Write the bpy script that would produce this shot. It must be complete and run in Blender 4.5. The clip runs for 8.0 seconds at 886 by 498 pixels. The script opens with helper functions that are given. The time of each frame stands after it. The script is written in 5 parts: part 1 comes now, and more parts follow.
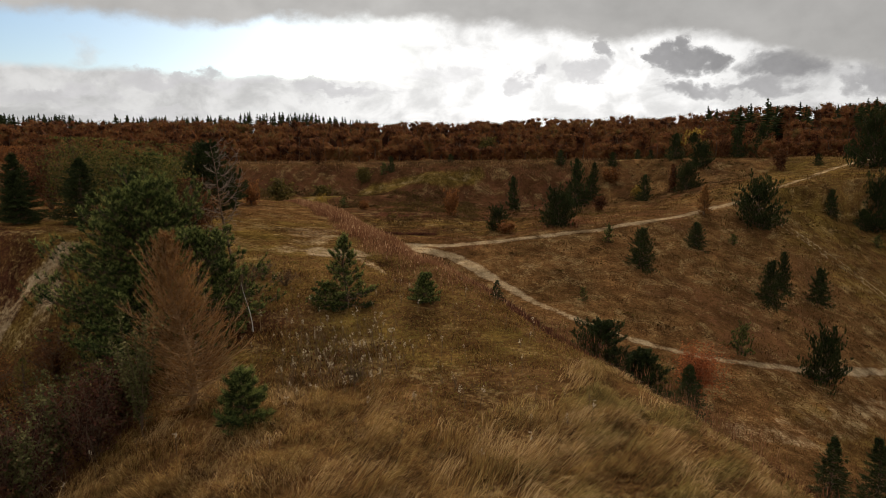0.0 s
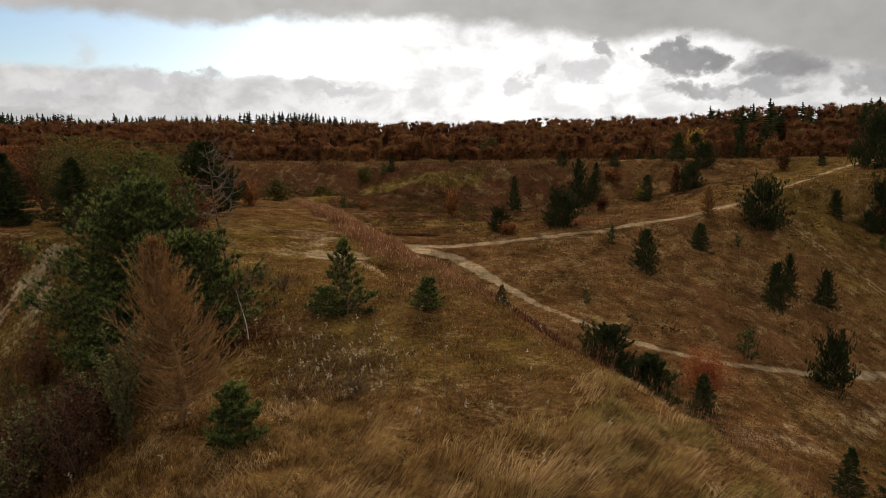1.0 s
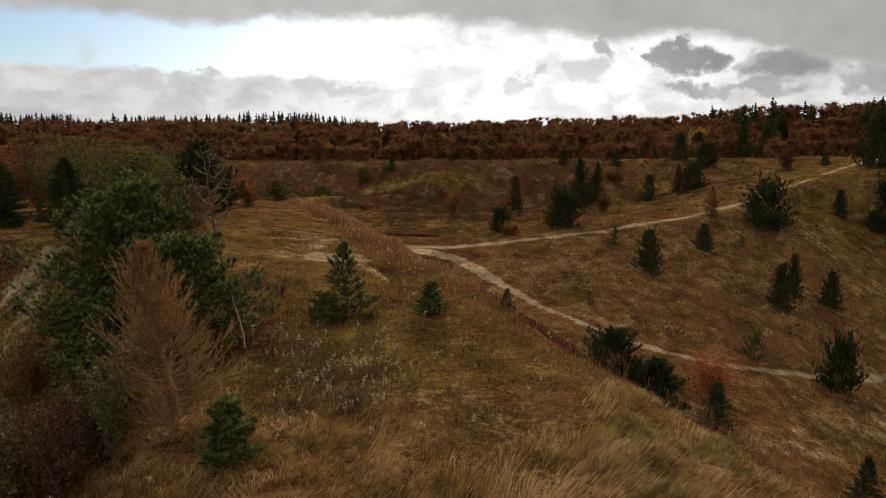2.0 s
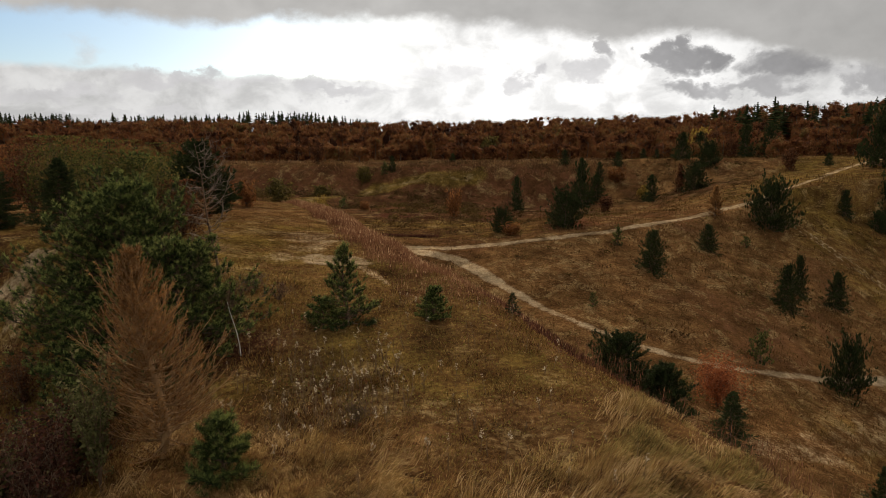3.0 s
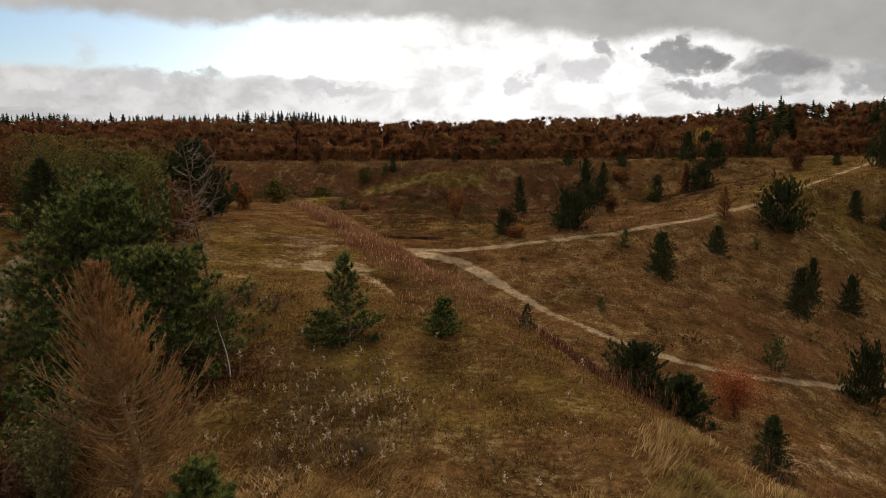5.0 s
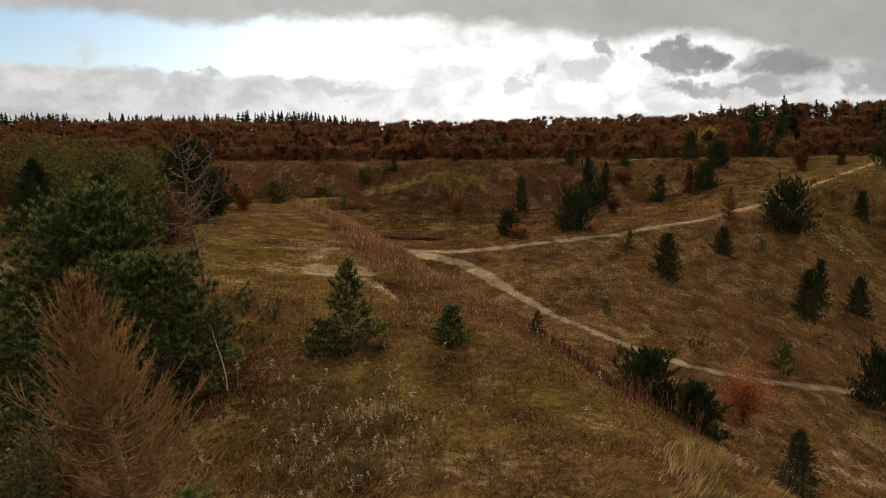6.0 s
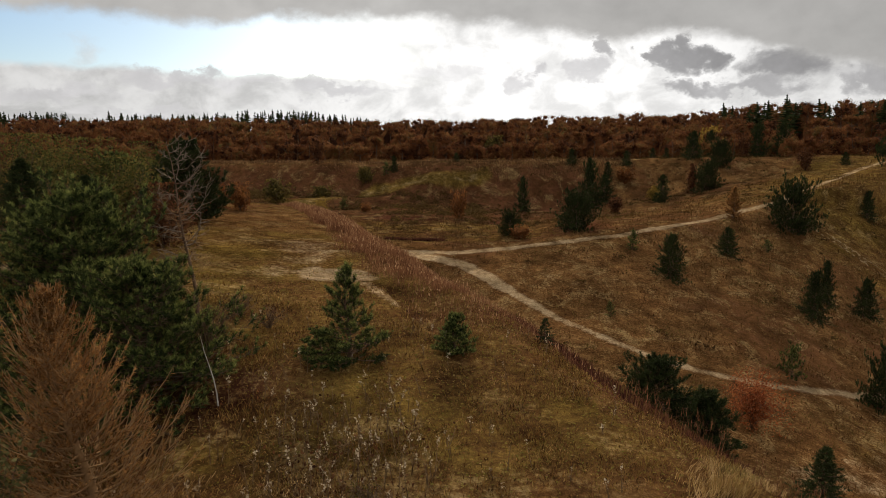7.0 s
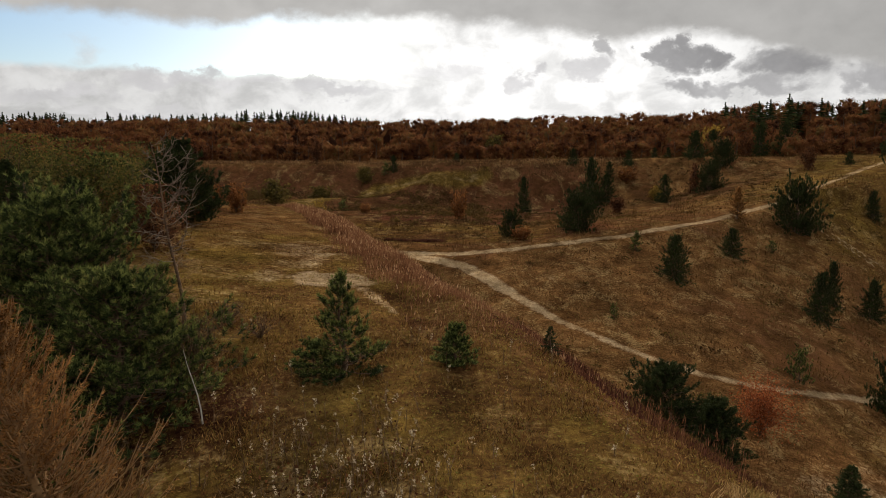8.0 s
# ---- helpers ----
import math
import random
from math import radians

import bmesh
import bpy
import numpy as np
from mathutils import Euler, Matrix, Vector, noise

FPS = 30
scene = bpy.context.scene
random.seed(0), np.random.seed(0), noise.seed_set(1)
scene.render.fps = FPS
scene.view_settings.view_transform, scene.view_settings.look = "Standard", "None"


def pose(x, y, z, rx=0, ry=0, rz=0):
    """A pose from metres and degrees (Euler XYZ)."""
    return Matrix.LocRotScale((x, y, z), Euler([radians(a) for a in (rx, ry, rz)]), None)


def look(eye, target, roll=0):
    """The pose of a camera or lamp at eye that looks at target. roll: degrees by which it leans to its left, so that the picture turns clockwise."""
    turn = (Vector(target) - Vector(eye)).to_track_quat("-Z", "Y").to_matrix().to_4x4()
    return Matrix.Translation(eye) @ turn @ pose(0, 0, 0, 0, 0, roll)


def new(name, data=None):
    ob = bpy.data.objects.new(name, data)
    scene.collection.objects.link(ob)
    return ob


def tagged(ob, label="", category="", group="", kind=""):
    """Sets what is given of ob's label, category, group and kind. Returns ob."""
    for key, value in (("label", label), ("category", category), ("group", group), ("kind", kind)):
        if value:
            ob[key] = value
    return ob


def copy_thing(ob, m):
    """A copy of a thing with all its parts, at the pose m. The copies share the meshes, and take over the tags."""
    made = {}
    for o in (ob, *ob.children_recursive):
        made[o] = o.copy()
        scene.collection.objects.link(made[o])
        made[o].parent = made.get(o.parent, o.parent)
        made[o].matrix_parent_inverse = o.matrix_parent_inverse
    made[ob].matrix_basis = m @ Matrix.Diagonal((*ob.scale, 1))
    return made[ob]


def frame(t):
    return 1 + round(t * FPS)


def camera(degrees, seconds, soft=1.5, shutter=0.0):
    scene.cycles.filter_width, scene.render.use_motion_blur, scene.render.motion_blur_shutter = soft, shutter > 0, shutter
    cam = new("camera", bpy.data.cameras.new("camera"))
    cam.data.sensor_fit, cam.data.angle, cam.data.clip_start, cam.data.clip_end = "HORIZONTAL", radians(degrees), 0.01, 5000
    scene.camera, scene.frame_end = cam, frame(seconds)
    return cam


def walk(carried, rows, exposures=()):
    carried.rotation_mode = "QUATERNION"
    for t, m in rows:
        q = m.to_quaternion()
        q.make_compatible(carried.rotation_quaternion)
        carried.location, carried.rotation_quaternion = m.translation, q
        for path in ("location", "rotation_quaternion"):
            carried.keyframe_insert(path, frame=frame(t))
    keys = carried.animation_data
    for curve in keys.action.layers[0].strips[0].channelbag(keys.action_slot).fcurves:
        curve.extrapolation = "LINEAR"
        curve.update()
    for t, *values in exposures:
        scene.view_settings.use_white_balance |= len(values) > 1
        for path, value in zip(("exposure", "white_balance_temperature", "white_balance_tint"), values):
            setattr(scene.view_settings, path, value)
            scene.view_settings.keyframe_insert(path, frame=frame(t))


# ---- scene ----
cam = camera(70.0, 8.0, soft=0.85)
PATH = [
    (0, pose(0.000, -0.000, 8.000, 81.213, -0.000, -0.000)),
    (0.5, pose(-0.071, 0.514, 7.998, 81.221, -0.026, -0.010)),
    (1, pose(-0.145, 1.025, 8.000, 81.203, -0.043, -0.006)),
    (1.5, pose(-0.234, 1.482, 8.013, 81.159, -0.034, -0.010)),
    (3, pose(-0.420, 2.790, 7.998, 81.160, -0.011, 0.003)),
    (3.5, pose(-0.529, 3.281, 8.009, 81.180, 0.054, 0.010)),
    (4, pose(-0.594, 3.788, 7.974, 81.148, -0.011, 0.018)),
    (4.5, pose(-0.656, 4.308, 7.971, 81.166, 0.009, 0.017)),
    (6, pose(-1.015, 5.832, 8.001, 81.136, 0.037, -0.002)),
    (6.5, pose(-1.108, 6.359, 8.006, 81.122, 0.018, -0.006)),
    (7, pose(-1.130, 6.920, 8.000, 81.105, 0.013, 0.006)),
    (7.5, pose(-1.133, 7.482, 8.008, 81.085, 0.054, 0.006)),
    (8, pose(-1.115, 8.000, 8.010, 81.094, 0.095, 0.026)),
]
walk(cam, PATH, [(0.0, 0.0), (8.0, 0.0)])

# ---- light ----
SUN_AZ, SUN_EL = 4.0, 23.0


class Graph:
    """Short hand for node trees."""

    def __init__(self, tree):
        self.tree = tree
        self.tree.nodes.clear()

    def put(self, socket, value):
        if isinstance(value, bpy.types.NodeSocket):
            self.tree.links.new(value, socket)
        elif value is not None:
            if socket.type == "RGBA" and len(value) == 3:
                value = (*value, 1.0)
            socket.default_value = value

    def node(self, kind, **ins):
        n = self.tree.nodes.new(kind)
        for key, value in ins.items():
            self.put(n.inputs[key.replace("_", " ")], value)
        return n

    def math(self, op, a, b=None, c=None, clamp=False):
        n = self.tree.nodes.new("ShaderNodeMath")
        n.operation, n.use_clamp = op, clamp
        for i, v in enumerate((a, b, c)):
            if v is not None:
                self.put(n.inputs[i], v)
        return n.outputs[0]

    def mix(self, fac, a, b):
        n = self.tree.nodes.new("ShaderNodeMix")
        n.data_type = "RGBA"
        self.put(n.inputs[0], fac), self.put(n.inputs[6], a), self.put(n.inputs[7], b)
        return n.outputs[2]

    def mult(self, a, b, fac=1.0):
        n = self.tree.nodes.new("ShaderNodeMix")
        n.data_type, n.blend_type = "RGBA", "MULTIPLY"
        self.put(n.inputs[0], fac), self.put(n.inputs[6], a), self.put(n.inputs[7], b)
        return n.outputs[2]

    def noise(self, vec, scale, detail=3.0, rough=0.55, warp=0.0):
        n = self.node("ShaderNodeTexNoise", Vector=vec, Scale=scale, Detail=detail, Roughness=rough, Distortion=warp)
        return n.outputs["Fac"]

    def smooth(self, v, lo, hi, a=0.0, b=1.0):
        n = self.tree.nodes.new("ShaderNodeMapRange")
        n.interpolation_type = "SMOOTHSTEP"
        for i, q in enumerate((v, lo, hi, a, b)):
            self.put(n.inputs[i], q)
        return n.outputs[0]

    def ramp(self, fac, stops):
        n = self.tree.nodes.new("ShaderNodeValToRGB")
        e = n.color_ramp.elements
        while len(e) < len(stops):
            e.new(0.5)
        for k, (at, col) in enumerate(stops):
            e[k].position, e[k].color = at, (*col, 1.0)
        self.put(n.inputs[0], fac)
        return n.outputs[0]

    def vec(self, x, y, z):
        return self.node("ShaderNodeCombineXYZ", X=x, Y=y, Z=z).outputs[0]


# bearing, height, half width and half height in degrees, brightness, thickness
CLOUDS = ((-32.2, 4.1, 3.4, 0.7, 0.60, 0.75), (-29.4, 4.6, 1.7, 0.6, 0.66, 0.6), (-22.6, 5.7, 3.9, 0.65, 0.58, 0.85), (-17.1, 5.8, 1.4, 0.5, 0.68, 0.6), (-8.9, 5.3, 4.4, 0.5, 0.62, 0.8), (-25.0, 3.0, 5.0, 0.4, 0.70, 0.5),
          (0.8, 6.7, 2.2, 0.6, 0.78, 0.5), (7.2, 6.0, 1.7, 0.7, 0.64, 0.8), (13.2, 6.8, 1.7, 0.7, 0.60, 0.75), (14.7, 8.9, 1.1, 1.3, 0.42, 0.9),
          (19.9, 8.5, 1.2, 1.0, 0.34, 1.0), (21.3, 7.4, 1.6, 1.1, 0.33, 1.0), (27.6, 6.5, 3.4, 1.2, 0.33, 1.0), (20.9, 5.0, 3.0, 0.65, 0.42, 0.95), (26.0, 4.8, 2.3, 0.65, 0.42, 0.9), (33.6, 5.4, 2.2, 1.2, 0.40, 0.9))
# the lower edge of the grey deck: bearing, height in degrees
DECK = ((-40, 10.2), (-30, 10.0), (-22, 9.9), (-17, 10.3), (-13.5, 10.9), (-10, 11.2), (-4, 11.3), (3, 10.8), (10.5, 10.0), (14.5, 9.1), (19, 9.5), (23, 9.1), (26, 8.0), (30, 6.7), (35, 5.6), (40, 5.0))


def make_world():
    world = bpy.data.worlds.new("autumn_sky")
    scene.world = world
    world.use_nodes = True
    g = Graph(world.node_tree)
    sky = g.tree.nodes.new("ShaderNodeTexSky")
    sky.sky_type, sky.sun_disc = "NISHITA", False
    sky.sun_elevation, sky.sun_rotation = radians(SUN_EL), radians(SUN_AZ)
    blue = g.mult(sky.outputs[0], (0.082, 0.094, 0.108))
    way = g.tree.nodes.new("ShaderNodeTexCoord").outputs["Generated"]
    s = g.node("ShaderNodeSeparateXYZ", Vector=way)
    x, y, z = s.outputs
    az = g.math("MULTIPLY", g.math("ARCTAN2", x, y), 57.3)
    el = g.math("MULTIPLY", g.math("ARCSINE", z), 57.3)
    flat = g.vec(x, y, g.math("MULTIPLY", z, 1.4))
    big = g.noise(flat, 5.0, 5.0, 0.55, 0.3)
    puff = g.noise(flat, 11.0, 6.0, 0.55, 0.2)
    fine = g.noise(g.vec(x, y, g.math("MULTIPLY", z, 1.3)), 26.0, 5.0, 0.6)
    wob = g.math("ADD", g.math("MULTIPLY", g.math("SUBTRACT", big, 0.5), 9.0), g.math("MULTIPLY", g.math("SUBTRACT", puff, 0.5), 5.0))
    # thin cloud, brightest round the hidden sun
    da = g.math("DIVIDE", g.math("SUBTRACT", az, 8.0), 19.0)
    de = g.math("DIVIDE", g.math("SUBTRACT", el, 6.0), 10.0)
    lobe = g.math("EXPONENT", g.math("MULTIPLY", g.math("ADD", g.math("MULTIPLY", da, da), g.math("MULTIPLY", de, de)), -1.0))
    streak = g.noise(g.vec(x, y, g.math("MULTIPLY", z, 1.5)), 15.0, 7.0, 0.6, 0.3)
    white = g.math("ADD", 0.66, g.math("MULTIPLY", lobe, 0.44))
    shade = g.math("MULTIPLY", white, g.smooth(streak, 0.32, 0.64, 0.78, 1.12))
    thin = g.vec(shade, g.math("MULTIPLY", shade, 0.99), g.math("MULTIPLY", shade, 0.975))
    # the blue gap to the west of it
    low = g.smooth(g.math("ADD", el, g.math("MULTIPLY", wob, 0.28)), 6.5, 5.7)
    near = g.smooth(g.math("ADD", az, g.math("MULTIPLY", wob, 1.6)), -15.0, 1.0)
    veil = g.math("MAXIMUM", g.math("MAXIMUM", low, near), g.smooth(puff, 0.60, 0.74, 0.0, 0.5))
    col = g.mix(veil, blue, thin)
    # grey cumulus
    waz = g.math("ADD", az, g.math("ADD", g.math("MULTIPLY", g.math("SUBTRACT", puff, 0.5), 13.0), g.math("MULTIPLY", g.math("SUBTRACT", fine, 0.5), 6.0)))
    wel = g.math("ADD", el, g.math("ADD", g.math("MULTIPLY", g.math("SUBTRACT", streak, 0.5), 4.0), g.math("MULTIPLY", g.math("SUBTRACT", fine, 0.5), 2.4)))
    for caz, cel, raz, rel, value, most in CLOUDS:
        ea = g.math("DIVIDE", g.math("SUBTRACT", waz, caz), raz)
        ee = g.math("DIVIDE", g.math("SUBTRACT", wel, cel), rel)
        mask = g.smooth(g.math("ADD", g.math("MULTIPLY", ea, ea), g.math("MULTIPLY", ee, ee)), 1.9, 0.25, 0.0, most)
        tone = g.math("MULTIPLY", g.math("ADD", 0.45, g.math("MULTIPLY", g.math("ADD", fine, puff), 0.56)), value)
        col = g.mix(mask, col, g.vec(tone, g.math("MULTIPLY", tone, 0.98), g.math("MULTIPLY", tone, 0.99)))
    # the closed grey deck overhead, lower to the east
    edge = g.ramp(g.math("DIVIDE", g.math("ADD", az, 40.0), 80.0), [((b + 40) / 80, (h / 20,) * 3) for b, h in DECK])
    rim = g.math("MULTIPLY", edge, 20.0)
    deck = g.smooth(g.math("SUBTRACT", g.math("ADD", g.math("ADD", el, g.math("MULTIPLY", wob, 0.26)), g.math("MULTIPLY", g.math("SUBTRACT", fine, 0.5), 1.6)), rim), -0.7, 0.7)
    tone = g.math("MULTIPLY", g.smooth(az, -30.0, 35.0, 0.53, 0.43), g.math("ADD", 0.5, g.math("MULTIPLY", g.math("ADD", big, puff), 0.5)))
    tone = g.math("MULTIPLY", tone, g.smooth(el, 13.0, 55.0, 1.0, 1.9))
    col = g.mix(deck, col, g.vec(tone, g.math("MULTIPLY", tone, 0.975), g.math("MULTIPLY", tone, 0.94)))
    bg = g.node("ShaderNodeBackground", Color=col, Strength=1.0)
    out = g.tree.nodes.new("ShaderNodeOutputWorld")
    g.tree.links.new(bg.outputs[0], out.inputs[0])


make_world()
lamp = bpy.data.lights.new("sun", "SUN")
lamp.energy, lamp.angle, lamp.color = 2.75, radians(8), (1.0, 0.84, 0.64)
sun = new("sun", lamp)
a, e = radians(SUN_AZ), radians(SUN_EL)
sun.matrix_world = look((math.sin(a) * 100 * math.cos(e), math.cos(a) * 100 * math.cos(e), 100 * math.sin(e)), (0, 0, 0))
# ---- landform ----
def lattice(ix, iy, seed):
    v = np.sin(ix * 127.1 + iy * 311.7 + seed * 74.7) * 43758.5453
    return v - np.floor(v)


def vnoise(x, y, seed=0):
    """Smooth value noise from 0 to 1, one cell per metre."""
    ix, iy = np.floor(x), np.floor(y)
    fx, fy = x - ix, y - iy
    fx, fy = fx * fx * (3 - 2 * fx), fy * fy * (3 - 2 * fy)
    a, b = lattice(ix, iy, seed), lattice(ix + 1, iy, seed)
    c, d = lattice(ix, iy + 1, seed), lattice(ix + 1, iy + 1, seed)
    return (a * (1 - fx) + b * fx) * (1 - fy) + (c * (1 - fx) + d * fx) * fy


def fbm(x, y, seed=0, octaves=3):
    total, amp = 0.0, 0.5
    for k in range(octaves):
        total = total + amp * vnoise(x * 2 ** k + 17.3 * k, y * 2 ** k - 9.1 * k, seed + k)
        amp *= 0.5
    return total / (1 - 0.5 ** octaves)


def step(v, lo, hi):
    s = np.clip((v - lo) / (hi - lo), 0, 1)
    return s * s * (3 - 2 * s)


def profile(pairs, soft=4.0):
    """A one-dimensional profile through (place, value) pairs, with its corners rounded."""
    grid = np.arange(-60, 400, 0.5)
    vals = np.interp(grid, [p[0] for p in pairs], [p[1] for p in pairs])
    n = max(1, int(soft / 0.5)) | 1
    box = np.ones(n) / n
    for _ in range(2):
        vals = np.convolve(np.pad(vals, n // 2, mode="edge"), box, mode="valid")
    return lambda v: np.interp(v, grid, vals)


spur_right = profile([(-60, 7.4), (8, 7.6), (12, 7.4), (14, 7.0), (16, 6.5), (18.4, 5.8), (20, 5.3), (21.4, 4.8), (22.5, 4.1), (24.3, 3.2), (27, 2.0), (33, 0.3), (39, -2.9), (46, -4.4), (60, -9), (76, -14.6), (110, -30)], 2.5)
spur_left = profile([(-60, -6.6), (10, -7.4), (14, -7.7), (20, -8.0), (25, -9.2), (29, -13), (33, -21), (36, -34), (40, -60)], 1.5)
spur_top = profile([(-60, 0.2), (5, 0.9), (12, 1.1), (18, 1.2), (22, 1.4), (26, 1.8), (30, 2.1), (36, 2.1), (42, 2.2), (60, 1.7), (76, 0.8), (100, -2.5)])
brow = profile([(-60, -3.6), (0, -4.0), (8, -3.8), (16, -2.8), (25, -2.1), (36, -1.3), (47, 0.8), (53, 2.3), (75, 4.5), (100, 6.0)])
hollow = profile([(-60, -2.0), (-17, -2.5), (0, -2.8), (16, -4.3), (30, -3.4), (42, -1.9), (50, 1.0), (75, 5.0), (100, 6.5)])


def smax(a, b, k):
    h = np.clip(0.5 + 0.5 * (a - b) / k, 0, 1)
    return b + (a - b) * h + k * h * (1 - h)


def soft_drop(d, slope, w):
    return slope * w * np.logaddexp(0, np.clip(d / w, -30, 300))


def height(x, y, rough=True):
    """The height of the ground at x, y (arrays)."""
    x, y = np.asarray(x, float), np.asarray(y, float)
    # the spur under the camera
    top = spur_top(y) + 0.09 * np.clip(-x - 5, 0, 20) * step(y, 18, 30)
    spur = top - soft_drop(x - spur_right(y), 0.70, 0.8) - soft_drop(spur_left(y) - x, 0.75, 0.7)
    # the valley and the slope across it
    u, v = (np.clip(x, 2, 72) - 25) / 10, (np.clip(y, 44, 108) - 70) / 10
    across = -8.25 - 1.258 * u + 2.817 * v - 0.425 * u * u + 0.454 * u * v + 0.335 * v * v
    # the brow with the upper track, the hollow and the plateau
    upper = brow(x) + (hollow(x) - brow(x)) * step(y, 96 + 0.15 * x, 120 + 0.1 * x)
    edge = 131 - 0.2 * np.clip(x - 40, 0, 60)
    plateau = 5.2 + 0.02 * np.clip(y - 160, 0, 90) + 0.02 * np.clip(x, 0, 80)
    upper = upper + (plateau - upper) * step(y, edge + 3, edge + 15)
    away = np.abs((y - 125) - 0.62 * (x + 25)) * 0.85
    upper = upper + 1.5 * np.exp(-(away / 3.5) ** 2) * step(x, -40, -28) * step(-x, -6, 6)
    upper = upper + 0.9 * (fbm(x / 14, y / 14, 81) - 0.5) * step(y, 92, 110)
    upper = upper - 0.9 * np.exp(-((y - 93.5) / 1.4) ** 2) * step(x, -15, -9) * step(-x, -2, 4)
    far = -smax(-across, -upper, 1.2)
    far = upper + (far - upper) * (y <= 100)
    gully = -3.0 + 0.0 * x
    west = step(-x, 4, 12) * step(-y, -60, -40)
    base = far * (1 - west) + gully * west
    lip = x - (spur_right(y) - 3.7 + 0.5 * (fbm(x / 1.1, y / 1.1, 9) - 0.5))
    spur = spur - 0.42 * step(lip, 0, 0.35) * (1 - step(lip, 0.6, 3.2)) * step(y, 27.5, 29.5) * step(-y, -36, -33.5)
    z = smax(spur, base, 1.5)
    if rough:
        z = z + 0.5 * (fbm(x / 9, y / 9, 3) - 0.5) + 0.16 * (fbm(x / 1.7, y / 1.7, 5) - 0.5)
    return z

# ---- materials ----
def material(name):
    m = bpy.data.materials.new(name)
    m.use_nodes = True
    return m, Graph(m.node_tree)


def finish(g, colour, rough=0.9, bump=None, distance=0.05, strength=0.6, through_light=0.0, spec=0.25):
    b = g.tree.nodes.new("ShaderNodeBsdfPrincipled")
    g.put(b.inputs["Base Color"], colour)
    g.put(b.inputs["Roughness"], rough)
    b.inputs["Specular IOR Level"].default_value = spec
    if bump is not None:
        n = g.node("ShaderNodeBump", Height=bump, Strength=strength, Distance=distance)
        g.tree.links.new(n.outputs[0], b.inputs["Normal"])
    shader = b.outputs[0]
    if through_light:
        t = g.node("ShaderNodeBsdfTranslucent", Color=colour)
        mixer = g.tree.nodes.new("ShaderNodeMixShader")
        mixer.inputs[0].default_value = through_light
        g.tree.links.new(shader, mixer.inputs[1])
        g.tree.links.new(t.outputs[0], mixer.inputs[2])
        shader = mixer.outputs[0]
    out = g.tree.nodes.new("ShaderNodeOutputMaterial")
    g.tree.links.new(shader, out.inputs[0])


def place_of(g):
    return g.tree.nodes.new("ShaderNodeNewGeometry").outputs["Position"]


def blade_material(name, stops, patch=0.5, through_light=0.35, rough=0.8, vary=0.7, swing=1.0):
    """Leaves and blades: each its own tint, drifting over the ground in patches."""
    if "needles" not in name or "larch" in name:
        stops = [(at, (r * 1.06, q * 0.925, s * 0.82)) for at, (r, q, s) in stops]
    m, g = material(name)
    geo = g.tree.nodes.new("ShaderNodeNewGeometry")
    drift = g.noise(geo.outputs["Position"], patch, 3.0)
    fine = g.noise(geo.outputs["Position"], patch * 5.5, 2.0)
    own = g.math("MULTIPLY", g.math("SUBTRACT", geo.outputs["Random Per Island"], 0.5), vary * 0.8)
    fac = g.math("ADD", g.math("ADD", own, 0.46), g.math("MULTIPLY", g.math("ADD", g.math("SUBTRACT", drift, 0.5), g.math("SUBTRACT", fine, 0.5)), swing))
    finish(g, g.ramp(fac, stops), rough, through_light=through_light, spec=0.02)
    return m


def plain_material(name, a, b, scale, rough=0.9, bump=0.02, spec=0.25):
    m, g = material(name)
    p = place_of(g)
    n = g.noise(p, scale, 6.0, 0.6)
    finish(g, g.ramp(n, [(0.3, a), (0.7, b)]), rough, n, bump, 0.8, spec=spec)
    return m


